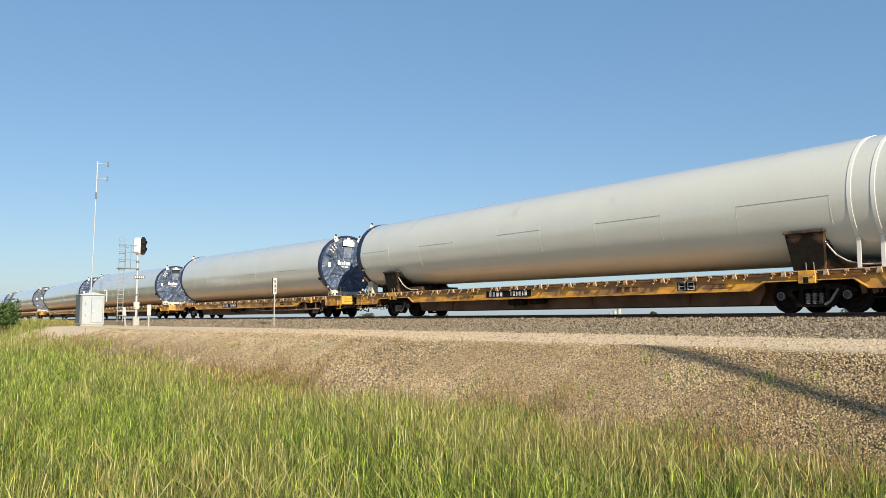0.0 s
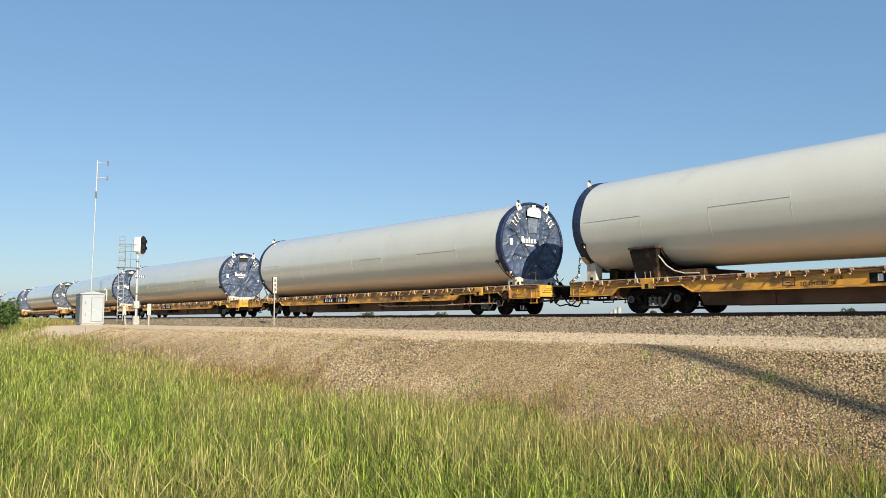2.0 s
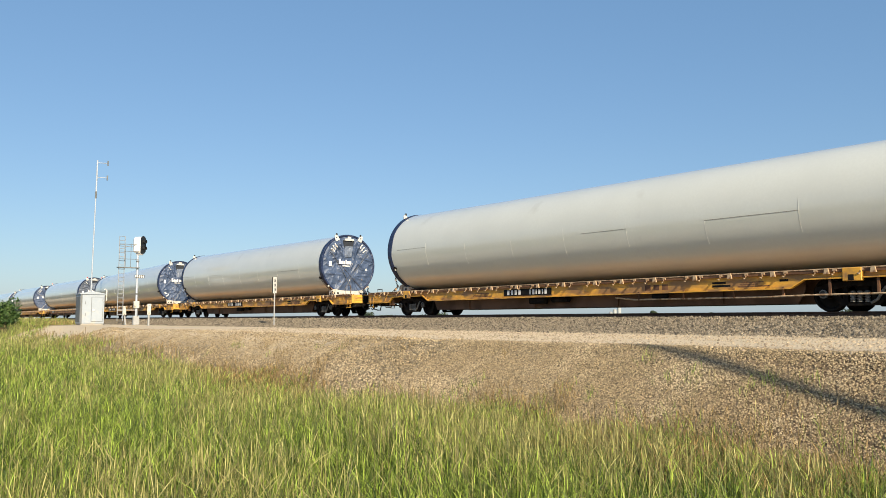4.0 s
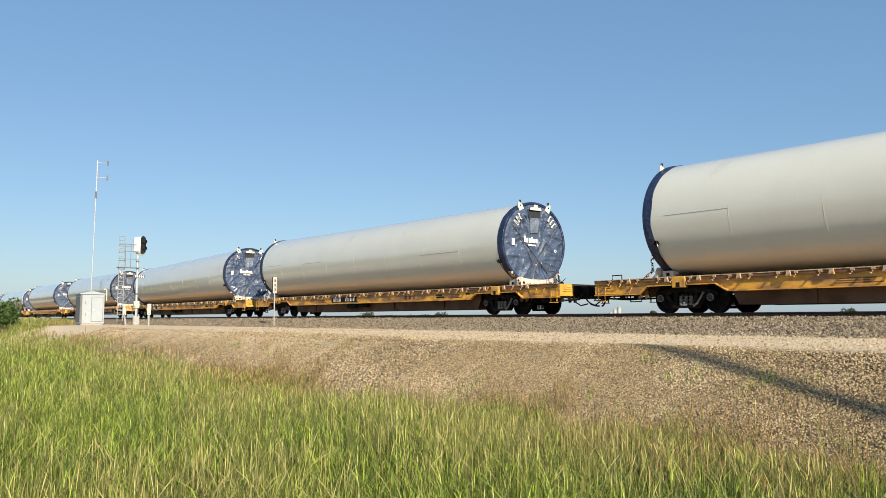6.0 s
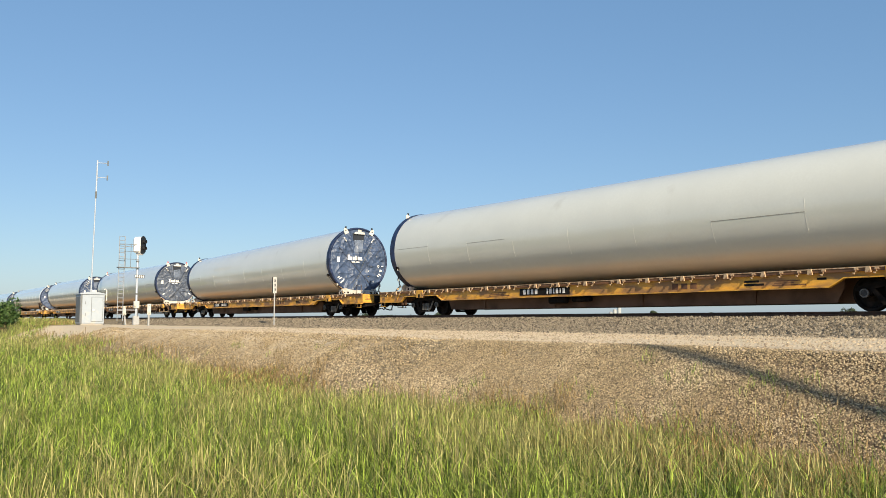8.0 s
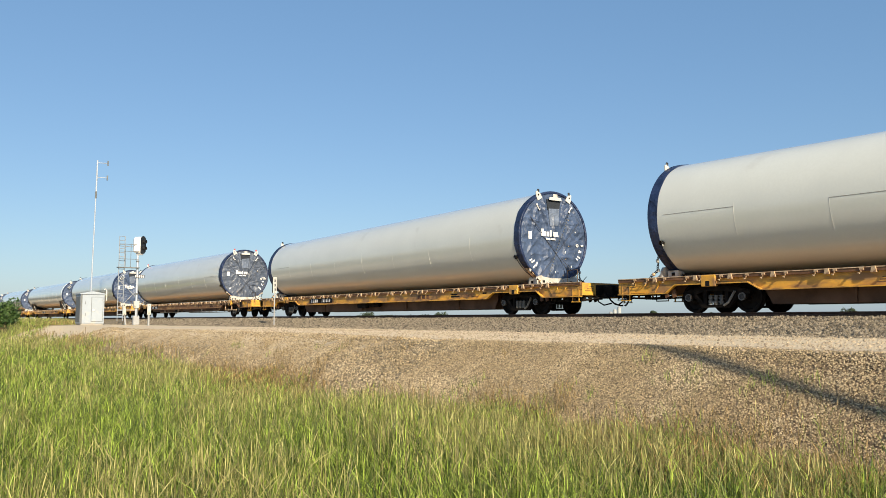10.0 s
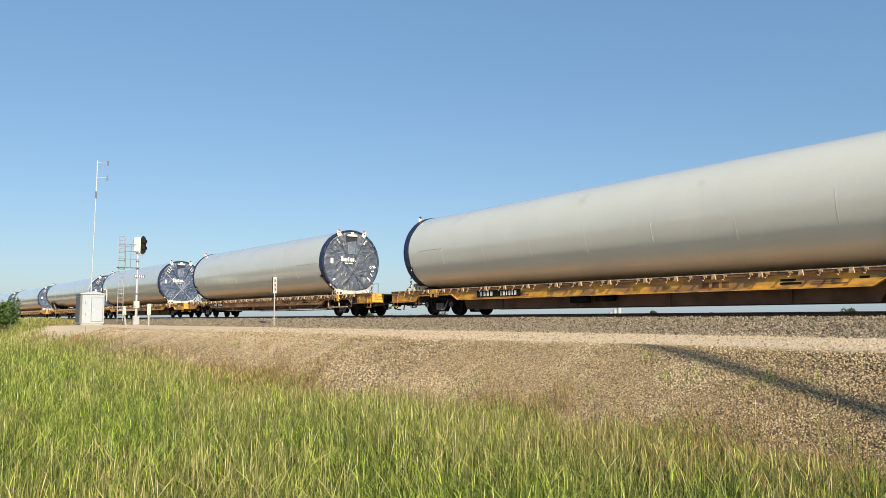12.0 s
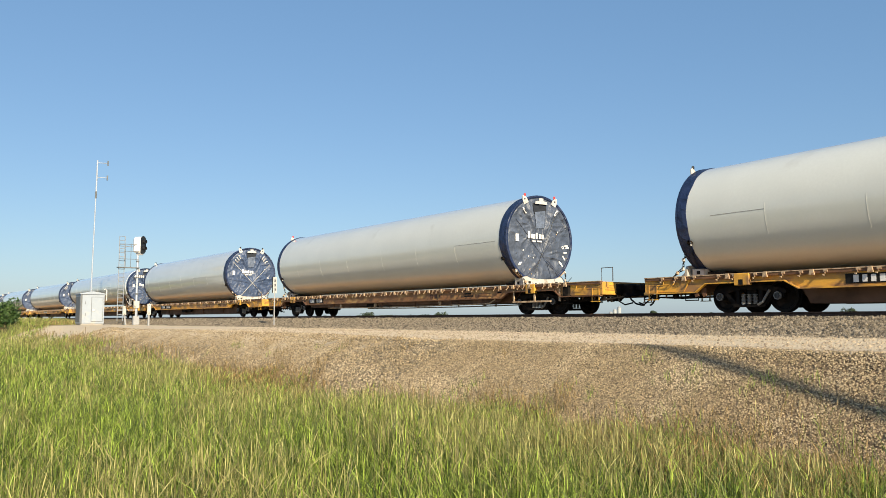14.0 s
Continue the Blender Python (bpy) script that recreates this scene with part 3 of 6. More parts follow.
    for e in (-1, 1):
        # draft gear, coupler, hose, hand rail
        part("draft_box", boxed(min(e * 12.9, e * 13.85), max(e * 12.9, e * 13.85), -0.3, 0.3, 0.58, 0.98, bevel=0.03), M["iron"], car)
        bm = bmesh.new()
        box(bm, min(e * 13.8, e * 14.12), max(e * 13.8, e * 14.12), -0.11, 0.11, 0.74, 0.94, bevel=0.03)
        box(bm, min(e * 14.05, e * 14.30), max(e * 14.05, e * 14.30), -0.17, 0.17, 0.70, 0.98, bevel=0.05)
        part("coupler", bm, M["iron"], car)
        part("brake_hose", piped([(e * 13.75, -0.35, 0.62), (e * 13.85, -0.36, 0.46), (e * 14.0, -0.30, 0.32), (e * 14.16, -0.2, 0.27), (e * 14.23, -0.15, 0.27)], 0.028, 8), M["hose"], car)
        part("uncoupling_rod", piped([(e * 13.7, -1.25, 0.55), (e * 13.72, -0.8, 0.50), (e * 13.9, -0.2, 0.60)], 0.018, 6), M["hose"], car)
        part("brake_pipe", piped([(e * 11.2, -0.85, 0.46), (e * 12.4, -0.85, 0.44), (e * 13.6, -0.5, 0.5)], 0.03, 6), M["iron"], car)
        if e < 0 and plate_x == -2.07:
            part("deck_handle", piped([(-12.75, -1.22, 1.06), (-12.75, -1.22, 1.22), (-12.35, -1.22, 1.22), (-12.35, -1.22, 1.06)], 0.02, 6), M["iron"], car)
        if e > 0:
            g = 13.34 if old else 12.66
            part("grab_rail", piped([(g, -1.2, 1.05), (g, -1.2, 1.50), (g + 0.49, -1.2, 1.50), (g + 0.49, -1.2, 1.05)], 0.016, 6), M["cradle_cap"], car)
        part("grab_iron", piped([(e * 12.3, -1.32, 0.92), (e * 12.32, -1.37, 0.84), (e * 12.7, -1.37, 0.84), (e * 12.72, -1.32, 0.92)], 0.014, 6), M["yellow_clean"], car)
        # train pipe under the end sill with valves, hangers and a second hose
        pipe_ = part("train_pipe", piped([(e * 11.4, -1.02, 0.50), (e * 12.2, -1.04, 0.47), (e * 13.1, -1.0, 0.48), (e * 13.75, -0.62, 0.50)], 0.026, 6), M["iron"], car)
        for xx in (11.9, 12.5, 13.25):
            part("pipe_valve", boxed(e * xx - 0.09, e * xx + 0.09, -1.10, -0.96, 0.42, 0.55, bevel=0.03), M["iron"], pipe_)
        for xx in (11.7, 12.3, 12.85):
            part("pipe_hanger", boxed(e * xx - 0.02, e * xx + 0.02, -1.06, -1.02, 0.47, 0.72), M["rust"], pipe_)
        part("sill_step", piped([(e * 11.55, -1.22, 0.66), (e * 11.55, -1.22, 0.36), (e * 12.0, -1.22, 0.36), (e * 12.0, -1.22, 0.66)], 0.022, 6), M["iron"], car)
        part("signal_hose", piped([(e * 13.6, -0.75, 0.58), (e * 13.72, -0.80, 0.40), (e * 13.95, -0.78, 0.28), (e * 14.22, -0.70, 0.34)], 0.024, 8), M["hose"], car)
        part("release_rod", piped([(e * 12.9, -1.30, 0.44), (e * 13.5, -1.30, 0.42), (e * 13.66, -1.10, 0.47), (e * 13.9, -0.4, 0.62)], 0.017, 6), M["iron"], car)
        for k in range(3):
            part("stencil_line", boxed(min(e * 12.75, e * (13.45 - 0.1 * k)), max(e * 12.75, e * (13.45 - 0.1 * k)), -1.305, -1.30, 0.80 + 0.055 * k, 0.815 + 0.055 * k), M["rust"], car)
        for s in (-1, 1):               # yellow corner plates, dark end sill between them
            plate = part("end_plate", boxed(min(e * HALF, e * (HALF + 0.04)), max(e * HALF, e * (HALF + 0.04)), min(s * 0.64, s * 1.30), max(s * 0.64, s * 1.30), 0.62, 1.03, bevel=0.006), M["yellow_clean"], car)
            for k in range(3):
                part("stencil_line", boxed(min(e * (HALF + 0.04), e * (HALF + 0.045)), max(e * (HALF + 0.04), e * (HALF + 0.045)), min(s * 0.74, s * (1.18 - 0.1 * k)), max(s * 0.74, s * (1.18 - 0.1 * k)), 0.76 + 0.07 * k, 0.785 + 0.07 * k), M["rust"], plate)
        part("end_sill", boxed(min(e * (HALF - 0.1), e * (HALF + 0.01)), max(e * (HALF - 0.1), e * (HALF + 0.01)), -0.64, 0.64, 0.62, 0.985), M["iron"], car)
        part("angle_cock", boxed(min(e * 13.62, e * 13.74), max(e * 13.62, e * 13.74), -0.5, -0.32, 0.56, 0.68, bevel=0.02), M["iron"], car)
        truck(car, e * TRUCK_X)
    return car


def add_wheelsets(car):
    return [wheelset(car, e * TRUCK_X + a) for e in (-1, 1) for a in (-AXLE, AXLE)]


# ---- tower sections ----
CREASES = {}


def creases(seed):
    """Long sharp creases of one cover on a disc of radius 1: start, direction, length, height, half width."""
    if seed not in CREASES:
        rng = random.Random(int(seed * 100) + 3)
        rows = []
        for cy, cz, lo, hi, count in ((0.05, -0.36, 0, 360, 11), (-0.19, 0.30, 120, 260, 5), (0.19, 0.30, -80, 60, 5), (-0.45, 0.85, 200, 300, 3), (0.45, 0.85, 240, 340, 3)):
            for k in range(count):
                a = radians(lo + (hi - lo) * (k + rng.random()) / count)
                q0 = rng.uniform(0.04, 0.22)
                rows.append((cy + math.cos(a) * q0, cz + math.sin(a) * q0, math.cos(a), math.sin(a), rng.uniform(0.25, 0.85), rng.uniform(0.014, 0.036), rng.uniform(0.03, 0.06)))
        for k in range(12):
            a, b, q = rng.uniform(0, 6.28), rng.uniform(0, 6.28), rng.uniform(0.2, 0.85)
            rows.append((math.cos(a) * q, math.sin(a) * q, math.cos(b), math.sin(b), rng.uniform(0.15, 0.4), rng.uniform(-0.02, 0.03), rng.uniform(0.028, 0.05)))
        for k in range(26):             # short pleats running in from the rim
            a = radians(360 * (k + rng.uniform(0.1, 0.9)) / 26)
            b = a + rng.uniform(-0.35, 0.35)
            rows.append((math.cos(a) * 0.97, math.sin(a) * 0.97, -math.cos(b), -math.sin(b), rng.uniform(0.12, 0.42), rng.uniform(0.012, 0.028), rng.uniform(0.026, 0.045)))
        for s in (-1, 1):               # deep folds from the lugs down both sides of the vent
            rows.append((s * 0.34, 0.86, -s * 0.21, -0.98, 0.72, 0.06, 0.05))
            rows.append((s * 0.46, 0.80, -s * 0.40, -0.92, 0.62, 0.045, 0.05))
        CREASES[seed] = np.array(rows).T
    return CREASES[seed]


def cover_height(y, z, r, seed):
    """How far the tarpaulin stands out from the tube's end at y, z: broad billows and sharp creases."""
    q = min(1.0, math.hypot(y, z) / r)
    w = 0.045 * noise.noise((y * 1.3 + seed, z * 1.3, 0)) + 0.010 * noise.noise((y * 5, z * 5 + seed, 4))
    y0, z0, dy, dz, ln, high, half = creases(seed)
    bend = 0.03 * noise.noise((y * 2.1, z * 2.1, seed + 5))
    u, v = y / r + bend - y0, z / r - bend - z0
    t = u * dy + v * dz
    d = np.abs(u * dz - v * dy)
    f_ = np.clip(1 - d / half, 0, 1) * np.clip(np.minimum(t, ln - t) / (0.25 * ln), 0, 1)
    w += 2.0 * float((high * f_).sum())
    return 0.03 + (min(w, 0.14) + 0.02) * (1 - q ** 14)


def cover_disc(r, face, seed, nr=58, na=224):
    """Creased tarpaulin end cover in the y-z plane, facing +x (face=1) or -x."""
    bm = bmesh.new()
    rings = []
    for i in range(nr + 1):
        rr = r * i / nr
        ring = []
        for k in range(na if i else 1):
            a = 2 * math.pi * k / na
            y, z = math.cos(a) * rr, math.sin(a) * rr
            ring.append(bm.verts.new((face * cover_height(y, z, r, seed), y, z)))
        rings.append(ring)
    for k in range(na):
        bm.faces.new((rings[0][0], rings[1][k], rings[1][(k + 1) % na]))
    for i in range(1, nr):
        for k in range(na):
            bm.faces.new((rings[i][k], rings[i + 1][k], rings[i + 1][(k + 1) % na], rings[i][(k + 1) % na]))
    if face < 0:
        bmesh.ops.reverse_faces(bm, faces=bm.faces)
    return bm


def arc_strip(bm, x, w, r, a0, a1, lift=0.003, n=14):
    """Strip round the tube from angle a0 to a1 (degrees above the horizontal, on the camera's side)."""
    prev = None
    for i in range(n + 1):
        a = radians(a0 + (a1 - a0) * i / n)
        row = [bm.verts.new((x + dx, -math.cos(a) * q, math.sin(a) * q)) for dx, q in ((-w / 2, r - 0.002), (-w / 2, r + lift), (w / 2, r + lift), (w / 2, r - 0.002))]
        if prev:
            for j in range(3):
                bm.faces.new((prev[j], prev[j + 1], row[j + 1], row[j]))
        prev = row


def build_tower(xl, xr, rl, rr, zl, zr, seams, boxes, band_l, band_r, seed, red_tips=False, big_label=False, black_cradles=False, face=True, grey=False, white_straps=False, few_pads=False):
    """Tower section; local origin under its middle at rail height. xl, xr: ends."""
    length = xr - xl
    tower = group("tower_section", "pale grey steel wind tower section with blue tarpaulin ends", "tower section", "wind tower sections on the train")

    def radius(x):
        return rl + (rr - rl) * (x - xl) / length

    def mid(x):
        return zl + (zr - zl) * (x - xl) / length

    tarp = M["tarp_grey"] if grey else M["tarp"]

    bm = bmesh.new()
    lathe(bm, [(xl + length * i / 12, rl + (rr - rl) * i / 12) for i in range(13)], 96, "x")
    for v in bm.verts:
        v.co.z += mid(v.co.x)
    part("tube", bm, M["tower"], tower, smooth=True)
    if not black_cradles:
        boxes = [(a, b, c - 4) for a, b, c in boxes]
    seams, boxes = [x + 0.2 for x in seams], [(a + 0.2, b + 0.2, c - 1.5) for a, b, c in boxes]
    for i, x in enumerate(seams):
        bm = bmesh.new()
        arc_strip(bm, x, 0.012, radius(x), 14 - 4 * (i % 3) if black_cradles else 5 - 5 * (i % 3), -26 - 4 * (i % 2))
        bmesh.ops.translate(bm, verts=bm.verts, vec=(0, 0, mid(x)))
        part("ring_seam", bm, M["seam"], tower)
    for x0, x1, ang in boxes:
        bm = bmesh.new()
        a = radians(ang)
        q0, q1 = radius(x0) + 0.003, radius(x1) + 0.003
        h = 0.007
        vs = []
        for x, q in ((x0, q0), (x1, q1)):
            for b, lift in ((-h, -0.004), (-h, 0.003), (h, 0.003), (h, -0.004)):
                an = a + b / q
                vs.append(bm.verts.new((x, -math.cos(an) * (q + lift), math.sin(an) * (q + lift) + mid(x))))
        for j in range(3):
            bm.faces.new((vs[j], vs[j + 1], vs[j + 5], vs[j + 4]))
        part("long_seam", bm, M["seam_dark"], tower)
    # tarpaulin sleeves and covers
    for x, e, band in ((xl, -1, band_l), (xr, 1, band_r)):
        r, zc = radius(x), mid(x)
        f = r / 1.47
        bm = bmesh.new()
        n = 160
        rows = []
        for i, (dx, lift) in enumerate(((0.0, 0.03), (0.10, 0.028), (0.35, 0.026), (0.6, 0.022), (0.8, 0.018), (1.0, 0.014), (1.0, -0.01))):
            row = []
            for k in range(n):
                an = 2 * math.pi * k / n
                wob = 0.014 * max(-0.4, noise.noise((math.cos(an) * 7 + seed, math.sin(an) * 7, dx * 2.2 + 3 * e)))
                edge = 0.05 * noise.noise((math.cos(an) * 3, math.sin(an) * 3, seed + e)) if i >= 5 else 0
                q = r + lift + (wob if i < 6 else 0)
                row.append(bm.verts.new((x - e * (dx * band + edge), math.cos(an) * q, math.sin(an) * q + zc)))
            rows.append(row)
        for a_, b_ in zip(rows, rows[1:]):
            for k in range(n):
                bm.faces.new((a_[k], a_[(k + 1) % n], b_[(k + 1) % n], b_[k]))
        part("tarp_sleeve", bm, M["sleeve"], tower, smooth=True)
        bm = cover_disc(r + 0.03, e, seed, 46, 160) if e > 0 and face else cover_disc(r + 0.03, e, seed, 10, 64)
        bmesh.ops.translate(bm, verts=bm.verts, vec=(x, 0, zc))
        cover = part("end_cover", bm, tarp, tower, "wrinkled blue tarpaulin end cover", smooth=True)
        bm = bmesh.new()
        ring = [(0.0, r + 0.032), (0.075, r + 0.030), (0.092, r + 0.014), (0.092, r - 0.045), (0.080, r - 0.065), (0.02, r - 0.07)]
        lathe(bm, [(x + e * dx, q) for dx, q in ring], 96, "x", closed=False)
        bmesh.ops.translate(bm, verts=bm.verts, vec=(0, 0, zc))
        part("rim_band", bm, M["sleeve"], cover, smooth=True)
        # lifting lugs on the rim
        for s in (-1, 1):
            yy = s * 0.66 * r / 1.45
            zz = math.sqrt((r) ** 2 - yy ** 2)
            bm = bmesh.new()
            t = math.atan2(yy, zz)
            plate = [(-0.12, -0.16), (0.12, -0.16), (0.12, 0.0), (0.05, 0.17), (-0.05, 0.17), (-0.12, 0.0)]
            a_ = []
            for ex in (0.06, 0.10):
                a_.append([bm.verts.new((x + e * ex, yy + c * math.cos(t) + d * math.sin(t), zc + zz + d * math.cos(t) - c * math.sin(t))) for c, d in plate])
            bm.faces.new(a_[0][::-1])
            bm.faces.new(a_[1])
            for k in range(6):
                bm.faces.new((a_[0][k], a_[0][(k + 1) % 6], a_[1][(k + 1) % 6], a_[1][k]))
            lug = part("lifting_lug", bm, M["white"], tower)
            bm = bmesh.new()
            lathe(bm, [(x + e * 0.098, 0.035), (x + e * 0.106, 0.035)], 12, "x")
            bmesh.ops.translate(bm, verts=bm.verts, vec=(0, yy + 0.02 * math.sin(t), zc + zz + 0.02))
            part("lug_hole", bm, M["plate"], lug)
            bm = boxed(x + e * 0.055, x + e * 0.112, yy - 0.05, yy + 0.05, zc + zz + 0.12, zc + zz + 0.24, bevel=0.02)
            part("lug_tip", bm, M["red"] if red_tips else M["black"], lug)
        if e < 0 or not face:
            continue

        def patch(name, y0, y1, z0, z1, mat, out, parent=cover, thick=0.012):
            y0, y1, z0, z1 = y0 * f, y1 * f, z0 * f, z1 * f
            lift = max(cover_height(yq, zq, r + 0.03, seed) for yq in np.linspace(y0, y1, 5) for zq in np.linspace(z0, z1, 5)) - thick * 0.4 + out
            part(name, boxed(x + lift, x + lift + thick, y0, y1, zc + z0, zc + z1), mat, parent)
        # ventilation opening with flap, brand panel as bars, tags
        def panel(name, outline, mat, out, thick=0.014):
            pts = [(yq * f, zq * f) for yq, zq in outline]
            bm = bmesh.new()
            rows = [[bm.verts.new((x + lift, yq, zc + zq)) for yq, zq in pts] for lift in (out, out + thick)]
            bm.faces.new(rows[0][::-1])
            bm.faces.new(rows[1])
            for k in range(len(pts)):
                m_ = (k + 1) % len(pts)
                bm.faces.new((rows[0][k], rows[0][m_], rows[1][m_], rows[1][k]))
            return part(name, bm, mat, cover)

        def sheet(name, corners, mat, out, cols=8, rows_=8, label=""):
            """Soft panel lying on the cover; corners bottom left, bottom right, top right, top left."""
            bm = bmesh.new()
            (ay, az), (by, bz), (cy, cz), (dy, dz) = corners
            layers = []
            for back in (0.0, 0.02):
                net = []
                for i in range(rows_ + 1):
                    v = i / rows_
                    line = []
                    for j in range(cols + 1):
                        u = j / cols
                        yq = f * ((1 - v) * ((1 - u) * ay + u * by) + v * ((1 - u) * dy + u * cy))
                        zq = f * ((1 - v) * ((1 - u) * az + u * bz) + v * ((1 - u) * dz + u * cz))
                        high = cover_height(yq, zq, r + 0.03, seed)
                        line.append(bm.verts.new((x + 0.75 * high + 0.042 + out - back, yq, zc + zq)))
                    net.append(line)
                layers.append(net)
                for i in range(rows_):
                    for j in range(cols):
                        bm.faces.new((net[i][j], net[i][j + 1], net[i + 1][j + 1], net[i + 1][j]))
            rim = [(0, j) for j in range(cols)] + [(i, cols) for i in range(rows_)] + [(rows_, j) for j in range(cols, 0, -1)] + [(i, 0) for i in range(rows_, 0, -1)]
            for (i, j), (i2, j2) in zip(rim, rim[1:] + rim[:1]):
                bm.faces.new((layers[0][i][j], layers[0][i2][j2], layers[1][i2][j2], layers[1][i][j]))
            return part(name, bm, mat, cover, label, smooth=True)

        sheet("vent_opening", ((-0.25, 0.88), (0.24, 0.88), (0.31, 1.22), (-0.31, 1.22)), M["opening"], 0.004)
        sheet("vent_flap", ((-0.19, 0.36), (0.17, 0.39), (0.24, 0.96 + 0.04 * math.sin(seed * 3)), (-0.22, 0.92)), M["tarp_flap"], 0.012, label="slack tarpaulin flap of the vent")
        panel("rim_tag", [(-0.27, 1.19), (0.27, 1.19), (0.25, 1.28), (0.09, 1.30), (0.09, 1.39), (-0.09, 1.39), (-0.09, 1.30), (-0.25, 1.28)], M["white"], 0.16)
        if big_label:
            panel("paper_label", [(-0.32, 0.98), (0.32, 0.94), (0.32, 1.18), (0.20, 1.24), (-0.22, 1.26), (-0.32, 1.20)], M["label"], 0.17)
        for y0, y1, hh in ((-0.56, -0.46, 0.23), (-0.43, -0.33, 0.15), (-0.30, -0.21, 0.15), (-0.18, -0.11, 0.20), (-0.08, 0.02, 0.15), (0.05, 0.14, 0.15), (0.17, 0.20, 0.05)):
            patch("brand_bar", y0, y1, 0.02, 0.02 + hh, M["label"], 0.002, thick=0.006)
        for y0, y1 in ((-0.36, -0.18), (-0.15, 0.06)):
            patch("brand_bar", y0, y1, -0.09, -0.04, M["label"], 0.002, thick=0.006)
        for yy, zz, w, h in ((-1.02, 0.02, 0.14, 0.24),):
            patch("tag", yy - w / 2, yy + w / 2, zz - h / 2, zz + h / 2, M["label"], 0.0)
        top_lift = x + 0.115
        for s in (-1, 1):
            for k in range(1 if few_pads else 3):          # strap pads with dark buckles, set radially
                a = radians(90 - s * (37 + 7.5 * k))
                q = (1.17 - 0.02 * k) * f
                turn = Matrix.Translation((top_lift, math.cos(a) * q, zc + math.sin(a) * q)) @ Matrix.Rotation(a - math.pi / 2, 4, "X")
                bm = boxed(-0.03, 0.03, -0.036, 0.036, -0.14, 0.14, bevel=0.02)
                bm.transform(turn)
                pad = part("strap_pad", bm, M["label"], cover)
                bm = boxed(0.028, 0.036, -0.012, 0.012, -0.08, 0.07)
                bm.transform(turn)
                part("buckle", bm, M["plate"], pad)
        rng = random.Random(int(seed * 10))
        for k in range(12):             # short loose tie ends
            a = rng.uniform(-2.8, -0.3) if k < 9 else rng.uniform(0.1, 3.0)
            q = rng.uniform(0.45, 0.90) * 1.47 * f
            yy, zz = math.cos(a) * q, math.sin(a) * q
            lift = x + cover_height(yy, zz, r + 0.03, seed)
            t = rng.uniform(-0.6, 0.6)
            bm = boxed(lift - 0.01, lift + 0.02, yy - 0.012, yy + 0.012, -rng.uniform(0.03, 0.09), 0.0)
            bm.transform(Matrix.Translation((0, 0, zc + zz)) @ Matrix.Translation((0, yy, 0)) @ Matrix.Rotation(t, 4, "X") @ Matrix.Translation((0, -yy, 0)))
            part("tie_end", bm, M["hook"] if k % 3 == 0 else M["tarp_flap"] if k % 3 == 1 else M["label"], cover)
        if few_pads:                    # pale tags round the lower rim
            for k in range(9):
                a = radians(rng.choice((188, 200, 214, 226, 318, 330, 344, 352)) + rng.uniform(-5, 5))
                q = rng.uniform(1.18, 1.32) * f
                bm = boxed(-0.012, 0.012, -0.03, 0.03, -rng.uniform(0.06, 0.15), 0.06, bevel=0.006)
                bm.transform(Matrix.Translation((x + 0.012 + cover_height(math.cos(a) * q, math.sin(a) * q, r + 0.03, seed), math.cos(a) * q, zc + math.sin(a) * q)) @ Matrix.Rotation(a - math.pi / 2 + rng.uniform(-0.4, 0.4), 4, "X"))
                part("rim_label", bm, M["label"], cover)
            links = bmesh.new()         # pale chain across the cover
            for k in range(22):
                t = k / 21
                yy, zz = f * (0.72 - 0.95 * t), f * (0.92 - 2.1 * t)
                box(links, x + cover_height(yy, zz, r + 0.03, seed) + 0.004, x + cover_height(yy, zz, r + 0.03, seed) + 0.03, yy - 0.016, yy + 0.016, zc + zz - 0.03, zc + zz + 0.03)
            part("cover_chain", links, M["dark_galv"], cover, "dull chain hanging across the cover")
        bm = bmesh.new()                # ring emblem
        lift = x + max(cover_height(1.02 * f + u, -0.22 * f + v, r + 0.03, seed) for u in (-0.06, 0, 0.06) for v in (-0.06, 0, 0.06))
        lathe(bm, [(lift - 0.02, 0.062), (lift + 0.006, 0.062), (lift + 0.006, 0.034), (lift - 0.02, 0.034)], 16, "x", closed=False)
        bmesh.ops.translate(bm, verts=bm.verts, vec=(0, 1.02 * f, zc - 0.22 * f))
        part("ring_emblem", bm, M["label"], cover)
        for row, ((y0, z0), (y1, z1)) in enumerate((((-1.05, 0.62), (0.78, -1.22)), ((1.12, 0.56), (-0.62, -1.28)), ((-0.98, 0.70), (0.30, -1.34)), ((1.05, 0.66), (-0.30, -1.36)))[:2 if white_straps or few_pads else 4]):
            bm = bmesh.new()
            way = []
            for i in range(25):
                u, v = f * (y0 + (y1 - y0) * i / 24), f * (z0 + (z1 - z0) * i / 24)
                lift = max(cover_height(f * (y0 + (y1 - y0) * (i + j) / 24), f * (z0 + (z1 - z0) * (i + j) / 24), r + 0.03, seed) for j in (-3, -2, -1, 0, 1, 2, 3))
                way.append((x + lift + 0.004, u, zc + v))
            pipe(bm, way, 0.018 if white_straps else 0.012, 5)
            part("cover_strap", bm, M["post_sign"] if white_straps else M["dark_galv"] if row > 1 else M["strap"], cover)
